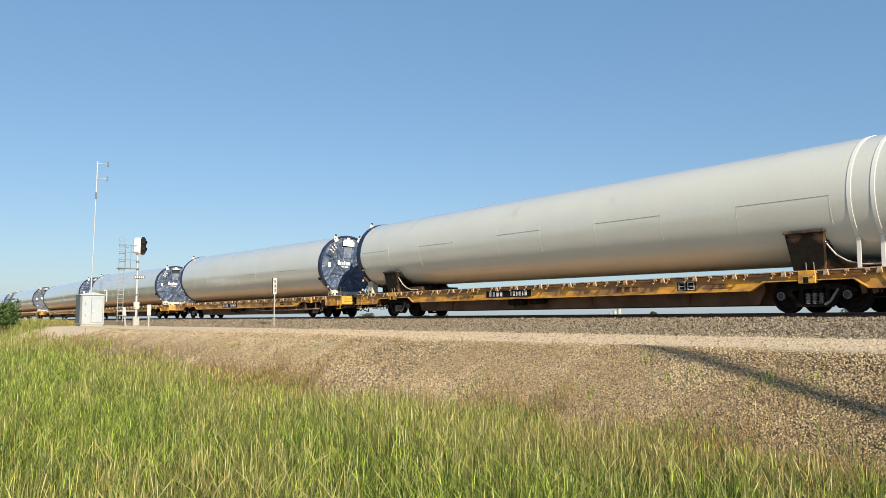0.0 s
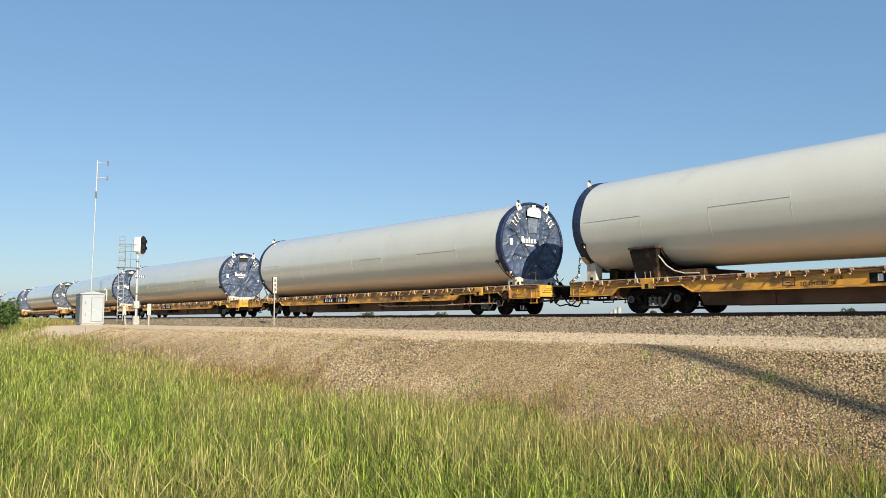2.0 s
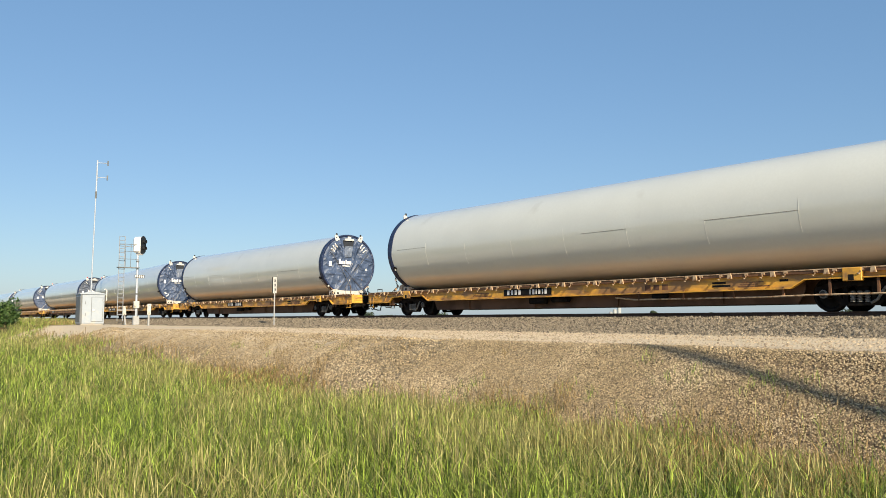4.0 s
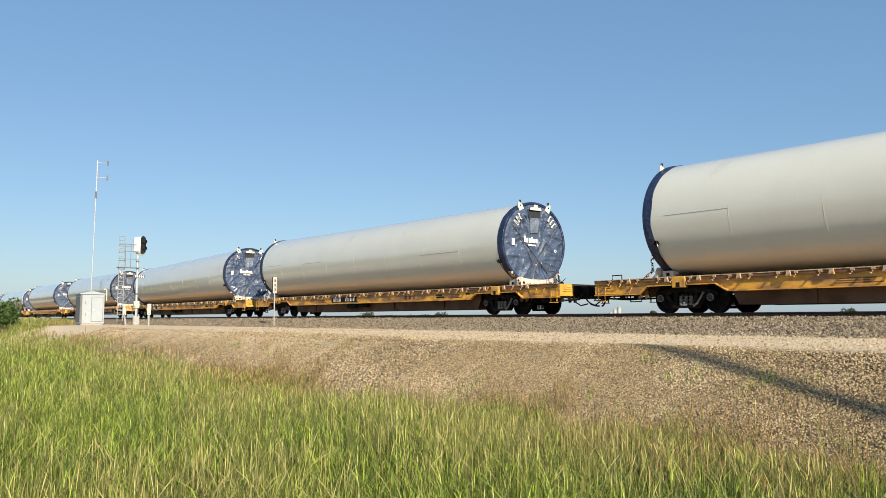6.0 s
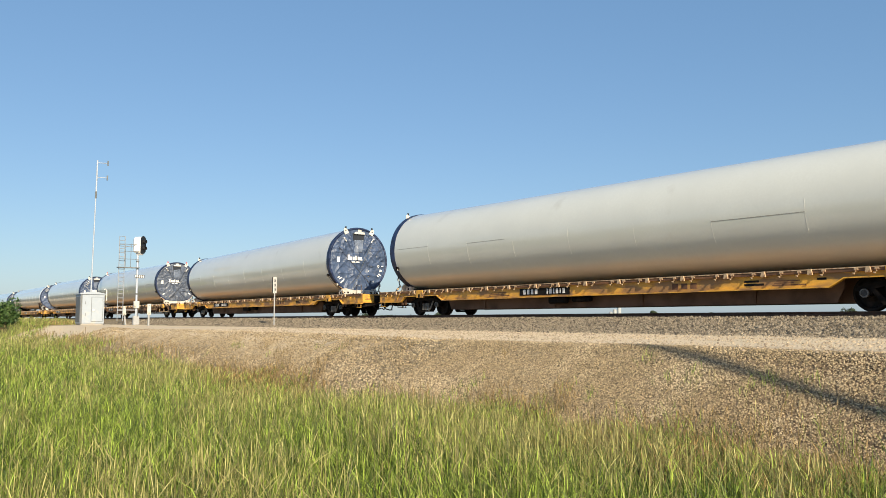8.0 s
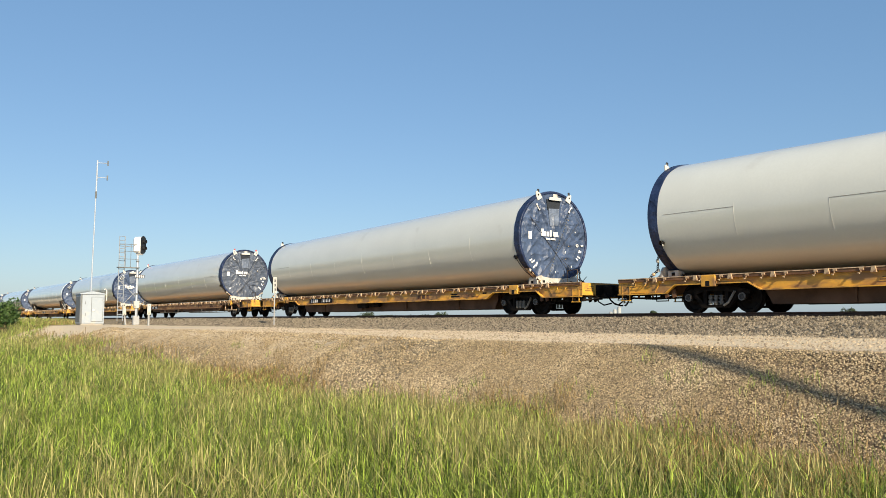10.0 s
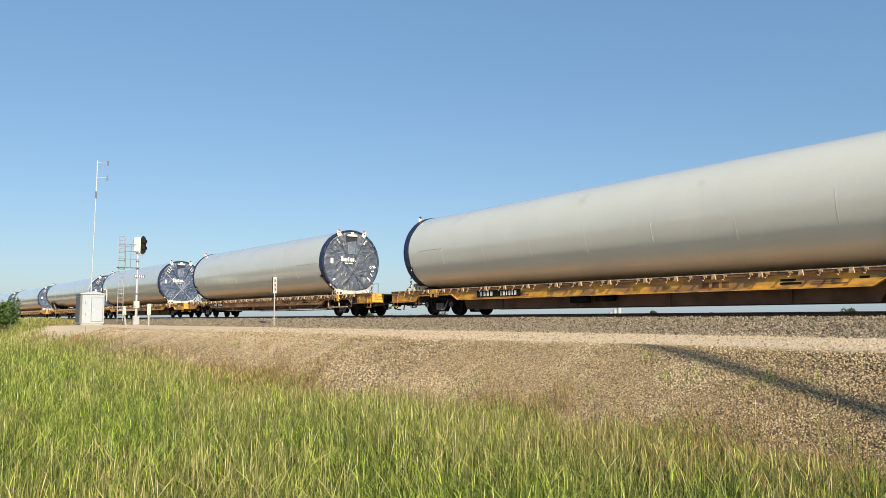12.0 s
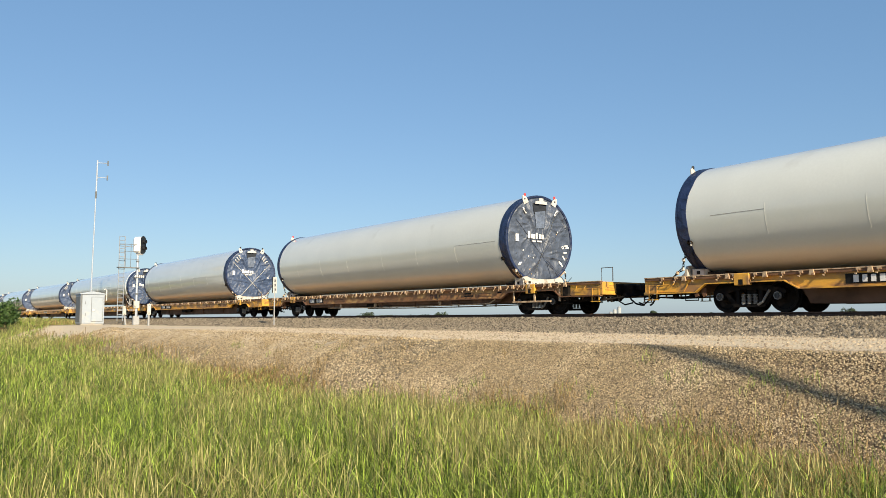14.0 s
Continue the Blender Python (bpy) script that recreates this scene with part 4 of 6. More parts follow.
    # cradles on the deck
    if black_cradles:
        for cx, top in ((-10.1, 2.0), (10.0, 2.05)):
            for s in (-1, 1):
                bm = bmesh.new()
                slab_xz(bm, [(cx - 0.42, 1.06), (cx + 0.42, 1.06), (cx + 0.52, top - 0.04), (cx - 0.52, top - 0.04)], s * 1.08, s * 1.26)
                for v in bm.verts:
                    v.co.y += s * 0.22 * (v.co.z - 1.06) / (top - 1.06)
                plate = part("cradle_plate", bm, M["cradle"], tower)
                for dx in (-0.05, 0.16):
                    part("tie_bolt", piped([(cx + dx, s * 1.29, 1.08), (cx + dx, s * 1.32, 1.28)], 0.014, 6), M["spring"], plate)
                # hanging web of the saddle with its worn bright edge
                curve = [(cx + 0.46, top - 0.22), (cx + 0.56, 1.66), (cx + 0.72, 1.44), (cx + 0.98, 1.27), (cx + 1.35, 1.17), (cx + 1.85, 1.16)]
                bm = bmesh.new()
                slab_xz(bm, curve + [(cx + 1.85, 1.07), (cx + 0.38, 1.07)], s * 1.06, s * 1.14)
                for v in bm.verts:
                    v.co.y += s * 0.22 * (v.co.z - 1.06) / (top - 1.06)
                web = part("saddle_web", bm, M["cradle"], tower)
                part("web_edge", piped([(a, s * (1.15 + 0.22 * (b - 1.06) / (top - 1.06)), b) for a, b in curve], 0.022, 6), M["post_white"], web, "worn pale edge")
                part("cradle_pad", boxed(cx - 0.56, cx + 0.56, min(s * 1.26, s * 1.52), max(s * 1.26, s * 1.52), top - 0.03, top + 0.055, bevel=0.02), M["cradle_cap"], tower)
            bm = bmesh.new()
            prev = None
            r, zc = radius(cx) + 0.02, mid(cx)
            for i in range(25):
                a = radians(-140 + 100 * i / 24)
                row = [bm.verts.new((cx + dx, math.cos(a) * q, math.sin(a) * q + zc)) for dx, q in ((-0.4, r), (0.55, r), (0.55, r + 0.10), (-0.4, r + 0.10))]
                if prev:
                    for j in range(4):
                        bm.faces.new((prev[j], prev[(j + 1) % 4], row[(j + 1) % 4], row[j]))
                prev = row
            part("saddle", bm, M["cradle"], tower)
            part("cradle_base", boxed(cx - 0.5, cx + 1.9, -1.0, 1.0, 1.056, 1.30), M["cradle"], tower)
        for cx in (11.30, 11.88):
            bm = bmesh.new()
            prev = None
            r, zc = radius(cx), mid(cx)
            for i in range(61):
                a = radians(-38 + 256 * i / 60)
                row = [bm.verts.new((cx + dx, math.cos(a) * q, math.sin(a) * q + zc)) for dx, q in ((-0.05, r - 0.004), (-0.05, r + 0.012), (0.05, r + 0.012), (0.05, r - 0.004))]
                if prev:
                    for j in range(4):
                        bm.faces.new((prev[j], prev[(j + 1) % 4], row[(j + 1) % 4], row[j]))
                prev = row
            for s in (-1, 1):
                box(bm, cx - 0.05, cx + 0.05, s * 1.24 - 0.01, s * 1.24 + 0.01, 1.06, zc - math.sin(radians(38)) * r + 0.02)
            part("lashing_strap", bm, M["label"], tower, "white lashing strap")
    for x, e in ((xl, -1), (xr, 1)):
        r, zc = radius(x), mid(x)
        floor_z = 1.052
        # white end cradle under the rim: slotted front plate with horns, gussets and lashings
        arc = lambda y: zc - math.sqrt(max(0.01, (r + 0.05) ** 2 - y ** 2))
        rng = random.Random(int(seed * 7) + e)
        if not black_cradles:
            bm = bmesh.new()
            top = floor_z + 0.29
            outline = [(-1.04, floor_z), (1.04, floor_z), (1.04, top - 0.06), (0.96, top + 0.06), (0.80, top + 0.08), (0.70, top + 0.03), (0.30, top - 0.01), (-0.30, top - 0.01), (-0.70, top + 0.03), (-0.80, top + 0.08), (-0.96, top + 0.06), (-1.04, top - 0.06)]
            a_ = [bm.verts.new((x + e * 0.16, y, z)) for y, z in outline]
            b_ = [bm.verts.new((x + e * 0.24, y, z)) for y, z in outline]
            bm.faces.new(a_)
            bm.faces.new(b_[::-1])
            for k in range(len(outline)):
                m_ = (k + 1) % len(outline)
                bm.faces.new((a_[k], b_[k], b_[m_], a_[m_]))
            cradle = part("end_cradle", bm, M["post_white"], tower, "white slotted steel end cradle")
            for y0, y1, z0, z1 in ((-0.93, -0.86, 0.10, 0.18), (-0.76, -0.64, 0.10, 0.19), (-0.42, -0.34, 0.05, 0.12), (-0.12, -0.04, 0.05, 0.12), (0.20, 0.28, 0.05, 0.12), (0.62, 0.74, 0.10, 0.19), (0.84, 0.92, 0.10, 0.18)):
                part("cradle_slot", boxed(min(x + e * 0.236, x + e * 0.246), max(x + e * 0.236, x + e * 0.246), y0, y1, floor_z + z0, floor_z + z1), M["plate"], cradle)
            for y0 in (-0.98, -0.55, -0.2, 0.12, 0.5, 0.98):
                bm = bmesh.new()
                slab_xz(bm, [(x + e * 0.24, floor_z), (x + e * 0.43, floor_z), (x + e * 0.41, floor_z + 0.05), (x + e * 0.24, floor_z + 0.17)], y0 - 0.018, y0 + 0.018)
                part("gusset", bm, M["white"], cradle)
        for s in (-1, 1):
            # support block under the rim, cut to the tube, with a pale bracket plate up the side
            bm = bmesh.new()
            inner, outer = 0.60, 0.92
            lows, highs = [], []
            for yq in (inner, 0.76, outer):
                for xq in (x + e * 0.06, x - e * 0.34):
                    lows.append(bm.verts.new((xq, s * yq, floor_z)))
                    highs.append(bm.verts.new((xq, s * yq, min(arc(yq) + 0.012, floor_z + (0.75 if black_cradles else 0.30 if e > 0 else 0.24)))))
            for k in (0, 2):
                bm.faces.new((highs[k], highs[k + 1], highs[k + 3], highs[k + 2]))
                bm.faces.new((lows[k], lows[k + 1], lows[k + 3], lows[k + 2]))
                for d in (0, 1):
                    bm.faces.new((lows[k + d], lows[k + 2 + d], highs[k + 2 + d], highs[k + d]))
            bm.faces.new((lows[0], lows[1], highs[1], highs[0]))
            bm.faces.new((lows[4], lows[5], highs[5], highs[4]))
            block = part("support_block", bm, M["post_white"], tower, "weathered pale steel support block")
            part("block_slot", boxed(x - e * 0.15 - 0.06, x - e * 0.15 + 0.06, min(s * 0.91, s * 0.926), max(s * 0.91, s * 0.926), floor_z + 0.08, floor_z + 0.18), M["plate"], block)
            bm = bmesh.new()
            prev = None
            for i in range(9):
                an = radians(-43 - 20 * i / 8)
                row = [bm.verts.new((x + dx, s * math.cos(an) * q, zc + math.sin(an) * q)) for dx, q in ((e * 0.10, r + 0.030), (e * 0.10, r + 0.058), (-e * 0.10, r + 0.058), (-e * 0.10, r + 0.030))]
                if prev:
                    for j in range(4):
                        bm.faces.new((prev[j], prev[(j + 1) % 4], row[(j + 1) % 4], row[j]))
                else:
                    bm.faces.new(row)
                prev = row
            bm.faces.new(prev[::-1])
            if e > 0 or black_cradles:
                part("rim_bracket", bm, M["hook"], block)
            else:
                bm.free()
            # lashing chain of alternating links with two shackles, from the rim to the deck
            ang = radians(-40)
            p0 = Vector((x + e * 0.05, s * math.cos(ang) * (r + 0.045), zc + math.sin(ang) * (r + 0.045)))
            p1, p2 = Vector((x + e * 0.30, s * 1.08, floor_z + 0.26)), Vector((x + e * 0.58, s * 1.16, floor_z + 0.03))
            way = [p0.lerp(p1, t / 6) for t in range(6)] + [p1.lerp(p2, t / 4) for t in range(5)]
            way = [p + Vector((rng.uniform(-0.025, 0.025), rng.uniform(-0.02, 0.02), rng.uniform(-0.012, 0.012))) for p in way]
            bm = bmesh.new()
            for k, (u, v) in enumerate(zip(way, way[1:])):
                d = (v - u).normalized()
                side = d.cross(Vector((1, 0, 0)) if k % 2 else Vector((0.2, 1, 0.3))).normalized() * 0.032
                d = d * 0.012
                pipe(bm, [u - d, u + side, v + side, v + d, v - side, u - side, u - d * 0.9], 0.012, 5)
            chain = part("lashing_chain", bm, M["iron"], tower)
            for k in (2, 6, 8):
                q = way[k]
                part("shackle", boxed(q.x - 0.045, q.x + 0.045, q.y - 0.04, q.y + 0.04, q.z - 0.05, q.z + 0.055, bevel=0.02), M["post_white"] if k != 8 else M["hook"], chain)
            # dark round clamp on the tube's side with a strap down to the block
            yb, zb = s * (r * 0.89 + 0.02), zc - r * 0.46
            bm = bmesh.new()
            lathe(bm, [(-0.05, 0.07), (0.05, 0.07), (0.055, 0.03), (-0.05, 0.03)], 12, "y", closed=False)
            bmesh.ops.translate(bm, verts=bm.verts, vec=(x - e * 0.30, yb + s * 0.03, zb))
            clamp = part("side_clamp", bm, M["iron"], tower)
            part("clamp_lever", piped([(x - e * 0.33, yb + s * 0.05, zb + 0.01), (x - e * 0.36, yb + s * 0.05, zb - 0.10)], 0.018, 6), M["post_white"], clamp)
            bm = bmesh.new()
            prev = None
            for i in range(11):
                an = radians(-28.5 - 30 * i / 10)
                row = [bm.verts.new((x - e * (0.28 - 0.16 * i / 10) + dx, s * math.cos(an) * (r + 0.06), zc + math.sin(an) * (r + 0.06))) for dx in (-0.028, 0.028)]
                if prev:
                    bm.faces.new((prev[0], prev[1], row[1], row[0]))
                prev = row
            bmesh.ops.solidify(bm, geom=bm.faces[:], thickness=0.012)
            part("clamp_strap", bm, M["strap"], clamp)
        if e > 0 and face:
            # taut tie-down from the cover to a ratchet hook on the deck
            foot = Vector((x + 0.95, 0.62, floor_z + 0.06))
            tie = part("deck_tie", piped([(x + 0.15, 0.30, zc - r * 0.45), foot + Vector((-0.12, -0.05, 0.10)), foot], 0.016, 6), M["strap"], tower)
            part("ratchet", boxed(foot.x - 0.10, foot.x + 0.05, foot.y - 0.05, foot.y + 0.05, floor_z, floor_z + 0.16, bevel=0.03), M["iron"], tie)
            part("ratchet_lever", piped([foot + Vector((-0.04, 0, 0.10)), foot + Vector((0.16, 0.02, 0.26))], 0.012, 5), M["iron"], tie)
        low = floor_z + 0.11 if black_cradles else zc - r + 0.03
        part("cradle_beam", boxed(x - 0.30 - e * 0.7, x + 0.30 - e * 0.7, -0.80, 0.80, floor_z, low), M["cradle"], tower)
        if black_cradles:
            part("saddle_block", boxed(x - 0.16 - e * 0.7, x + 0.16 - e * 0.7, -0.45, 0.45, low, zc - r + 0.06), M["cradle"], tower)
    return tower


# ---- the train ----
# per car: plate place, tower ends (local), radii, centre height, seams, long seams, sleeve widths, options
S1 = [-8.2, -5.5, -2.7, 0.05, 2.85, 5.75, 8.6]
CARS = [
    dict(plate=-1.97, ends=(-12.95, 13.0), r=(1.55, 1.63), z=(3.0, 2.87), seams=[-10.3, -7.8, -5.26, -2.44, -0.05, 2.63, 5.33, 7.95, 10.6],
         boxes=[(-7.8, -5.26, 2), (-2.44, -0.05, 4), (2.63, 5.33, 3), (7.95, 10.6, 2), (-12.7, -10.3, 2)], bands=(0.28, 0.4), opt=dict(black_cradles=True)),
    dict(plate=-2.07, ends=(-10.90, 11.59), r=(1.75, 1.59), z=(2.90, 2.73), seams=S1, boxes=[(5.75, 8.6, 0), (0.9, 2.85, 0), (-10.4, -8.2, 5)], bands=(0.22, 0.22), opt=dict(big_label=True)),
    dict(plate=-2.2, shift=-0.13, ends=(-11.87, 10.52), r=(1.75, 1.59), z=(2.895, 2.73), seams=[-9.2, -6.5, -3.75, -0.9, 1.97, 4.8, 7.6], boxes=[(4.8, 7.6, -2), (-6.5, -4.2, 4), (-11.6, -9.2, 6)], bands=(0.24, 0.25), opt={}),
    dict(plate=-5.85, shift=-0.22, ends=(-12.12, 10.45), r=(1.61, 1.72), z=(2.77, 2.88), seams=[-9.5, -6.8, -4.1, -1.3, 1.5, 4.4, 7.3], boxes=[(-11.2, -9.5, 4)], bands=(0.30, 0.23), opt=dict(few_pads=True)),
    dict(plate=-7.3, shift=-0.47, ends=(-11.75, 8.50), r=(1.72, 1.68), z=(2.90, 2.86), seams=[-9.5, -6.76, -3.9, -0.6, 2.25, 5.1], boxes=[(5.1, 7.7, 2)], bands=(0.20, 0.35), opt=dict(red_tips=True, grey=True, few_pads=True)),
    dict(plate=-5.85, ends=(-10.6, 8.4), r=(1.74, 1.72), z=(2.92, 2.87), seams=[-9.5, -6.7, -3.9, -1.1, 1.7, 4.5], boxes=[(1.7, 4.5, 2)], bands=(0.2, 0.40), opt=dict(white_straps=True)),
    dict(plate=-1.97, ends=(-13.8, 12.1), r=(1.55, 1.63), z=(3.0, 2.87), seams=[-10.3, -7.8, -5.26, -2.44, -0.05, 2.63, 5.33, 7.95], boxes=[(-7.8, -5.26, 2), (2.63, 5.33, 3)], bands=(0.42, 0.4), opt=dict(black_cradles=True)),
]
FAR = dict(plate=-2.0, ends=(-12.0, 9.0), r=(1.69, 1.64), z=(2.86, 2.8), seams=S1[:-1], boxes=[(2.85, 5.75, 2)], bands=(0.25, 0.40), opt={})
TRAIN = []      # (thing, wheelsets, start X)


def build_train():
    cars = {}
    for k in range(11):
        x0 = -(FIRST + PITCH * k)
        spec = CARS[k] if k < len(CARS) else FAR
        if spec["plate"] not in cars:
            car = build_flatcar(spec["plate"], k == 4)
            add_wheelsets(car)
            cars[spec["plate"]] = car
        else:
            car = copy_thing(cars[spec["plate"]], pose(x0, TRACK_Y, 0))
        sets = [o for o in car.children if o.name.startswith("wheelset")]
        TRAIN.append((car, sets, x0 + spec.get("shift", 0.0)))
        if k <= len(CARS):
            tower = build_tower(*spec["ends"], *spec["r"], *spec["z"], spec["seams"], spec["boxes"], *spec["bands"], k * 1.7 + 0.3, **spec["opt"])
            far_tower = tower
        else:
            tower = copy_thing(far_tower, pose(x0, TRACK_Y, 0))
        TRAIN.append((tower, [], x0))


build_train()


# ---- wayside things ----
def build_cabinet():
    cab = group("signal_cabinet", "silver-grey metal signal equipment cabinet on a gravel pad", "equipment cabinet", at=pose(-67.0, 14.25, -0.62))
    w, d = 0.86, 0.85
    part("body", boxed(-d, d, -w, w, 0.12, 2.36, bevel=0.015), M["cabinet"], cab)
    part("plinth", boxed(-d + 0.06, d - 0.06, -w + 0.06, w - 0.06, -0.2, 0.12), M["concrete"], cab)
    bm = bmesh.new()
    a = [bm.verts.new(q) for q in ((-d - 0.08, -w - 0.08, 2.36), (d + 0.08, -w - 0.08, 2.36), (d + 0.08, w + 0.08, 2.36), (-d - 0.08, w + 0.08, 2.36))]
    b = [bm.verts.new((v.co.x, v.co.y, 2.42)) for v in a]
    c = [bm.verts.new((-d - 0.08, 0, 2.60)), bm.verts.new((d + 0.08, 0, 2.60))]
    bm.faces.new(a[::-1])
    for i in range(4):
        bm.faces.new((a[i], a[(i + 1) % 4], b[(i + 1) % 4], b[i]))
    bm.faces.new((b[0], b[1], c[1], c[0]))
    bm.faces.new((b[2], b[3], c[0], c[1]))
    bm.faces.new((b[1], b[2], c[1]))
    bm.faces.new((b[3], b[0], c[0]))
    part("roof", bm, M["cabinet"], cab)
    part("corner_post", boxed(d, d + 0.02, -w, -w + 0.12, 0.12, 2.36), M["dark_galv"], cab)
    # darker sheet puts the shade of the cabinet's near side into its colour
    part("side_panel", boxed(-d + 0.1, d - 0.1, -w - 0.02, -w, 0.25, 2.2), M["dark_galv"], cab, "grey side panel, darkened as the shaded side")
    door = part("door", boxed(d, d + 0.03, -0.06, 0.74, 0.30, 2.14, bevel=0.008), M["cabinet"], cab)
    for z in (0.55, 1.25, 1.85):
        part("hinge", boxed(d + 0.028, d + 0.05, 0.69, 0.76, z, z + 0.10), M["grey"], door)
    part("handle", boxed(d + 0.028, d + 0.09, 0.0, 0.13, 1.05, 1.24, bevel=0.02), M["label"], door, "white door handle")
    # dark sheet behind the door paints the shade of its gap
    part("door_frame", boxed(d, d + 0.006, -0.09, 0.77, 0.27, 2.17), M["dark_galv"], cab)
    for z in (0.7, 1.6):
        part("rivet_strip", boxed(d, d + 0.012, -0.52, -0.48, z, z + 0.22), M["dark_galv"], cab)
    part("vent_box", boxed(-0.15, 0.15, w, w + 0.12, 1.5, 1.9), M["cabinet"], cab)
    part("conduit", piped([(0.5, w + 0.22, 1.9), (0.5, w + 0.22, 2.65), (0.5, w + 0.12, 2.8), (0.5, w + 0.02, 2.75)], 0.05, 8), M["white"], cab)


def build_mast():
    m = group("radio_mast", "slender galvanised radio mast with two dipole arms", "radio mast", at=pose(-68.93, 14.66, -0.62, -0.6, 0.47, 0))
    part("pole", piped([(0, 0, 0), (0, 0, 10.6)], 0.065, 10, 0.045), M["galv"], m)
    part("joint", piped([(0, 0, 10.2), (0, 0, 10.75)], 0.075, 10), M["dark_galv"], m)
    part("antenna_boom", piped([(0, 0, 10.7), (0, 0, 13.3)], 0.062, 10), M["galv"], m)
    for z in (11.9, 13.1):
        arm = part("dipole_arm", piped([(0, 0, z), (0.25, 0.75, z)], 0.032, 6), M["galv"], m)
        part("dipole", piped([(0.25, 0.75, z - 0.2), (0.25, 0.75, z + 0.2)], 0.055, 8), M["dark_galv"], arm)


def build_signal():
    s = group("railway_signal", "grey railway signal mast with ladder, platform and black head", "railway signal", at=pose(-62.4, 16.5, -0.58) @ Matrix.Scale(0.954, 4))
    part("mast", piped([(0, 0, 0.5), (0, 0, 6.2)], 0.085, 12), M["galv"], s)
    bm = bmesh.new()
    slab_xz(bm, [(-0.24, 0), (0.24, 0), (0.11, 0.7), (-0.11, 0.7)], -0.22, 0.22)
    part("base", bm, M["grey"], s)
    part("junction_box", boxed(-0.15, 0.17, -0.20, 0.20, 1.30, 1.85, bevel=0.02), M["post_white"], s)
    plate = part("number_plate", boxed(0.10, 0.13, -0.22, 0.52, 3.66, 3.90), M["black"], s, "black plate with white marking bars")
    for k in range(5):
        part("marking_bar", boxed(0.13, 0.136, -0.18 + 0.14 * k, -0.09 + 0.14 * k, 3.70, 3.86), M["label"], plate)
    for z in (2.35, 4.9):
        part("mast_band", piped([(0, 0, z), (0, 0, z + 0.12)], 0.12, 10), M["dark_galv"], s)
    part("ladder_brace", piped([(0, -1.42, 1.15), (0, 0, 1.15)], 0.03, 6), M["galv"], s)
    part("ladder_brace", piped([(0, -1.42, 6.1), (0, 0, 6.1)], 0.03, 6), M["galv"], s)
    part("conduit", piped([(0.1, 0.10, 0.1), (0.1, 0.10, 1.4)], 0.03, 6), M["dark_galv"], s)
    # ladder stands to the side of the mast
    lad = part("ladder", piped([(0, -1.40, 0.3), (0, -1.40, 6.9)], 0.030, 6), M["ladder"], s)
    part("stile", piped([(0, -1.00, 0.3), (0, -1.00, 6.9)], 0.030, 6), M["ladder"], lad)
    rung = piped([(0, -1.42, 0), (0, -0.98, 0)], 0.026, 6)
    first = part("rung", rung, M["ladder"], lad)
    first.matrix_basis = pose(0, 0, 0.8)
    for i in range(1, 20):
        place("rung", first.data, lad, at=pose(0, 0, 0.8 + 0.32 * i))
    part("platform", boxed(-0.3, 0.3, -1.5, 0.1, 4.42, 4.48), M["dark_galv"], s)
    for z in (5.1, 5.7, 6.25):
        part("guard_rail", piped([(0.28, -1.5, z), (0.28, 0.0, z)], 0.020, 6), M["dark_galv"], s)
    for y in (-1.0, -0.6):
        part("guard_post", piped([(0.28, y, 4.45), (0.28, y, 6.3)], 0.020, 6), M["dark_galv"], s)
    # head: oval black backboard with hooded lamp, white housing behind
    bm = bmesh.new()
    pts = []
    for i in range(24):
        a = 2 * math.pi * i / 24
        pts.append((0.34 * math.cos(a), 0.34 * math.sin(a) + (0.36 if math.sin(a) >= 0 else -0.36)))
    a_ = [bm.verts.new((0.42, y, 6.25 + z)) for y, z in pts]
    b_ = [bm.verts.new((0.47, y, 6.25 + z)) for y, z in pts]
    bm.faces.new(a_[::-1])
    bm.faces.new(b_)
    for i in range(24):
        bm.faces.new((a_[i], a_[(i + 1) % 24], b_[(i + 1) % 24], b_[i]))
    head = part("backboard", bm, M["black"], s)
    turn = pose(0, 0, 0, 0, 0, 42)
    head.matrix_basis = turn
    housing = part("housing", boxed(-0.32, 0.42, -0.33, 0.33, 5.62, 6.88, bevel=0.16), M["label"], s)
    housing.matrix_basis = turn
    for z in (5.98, 6.5):
        bm = bmesh.new()
        lathe(bm, [(0.47, 0.15), (0.70, 0.15), (0.70, 0.13), (0.48, 0.13)], 16, "x", closed=False)
        bmesh.ops.translate(bm, verts=bm.verts, vec=(0, 0, z))
        part("hood", bm, M["black"], head)
        bm = bmesh.new()
        lathe(bm, [(0.472, 0.128), (0.482, 0.10)], 16, "x")
        bmesh.ops.translate(bm, verts=bm.verts, vec=(0, 0, z))
        part("lens", bm, M["lens"], head)
    bracket = part("bracket", boxed(-0.1, 0.42, -0.08, 0.08, 5.45, 5.8), M["grey"], s)
    bracket.matrix_basis = turn


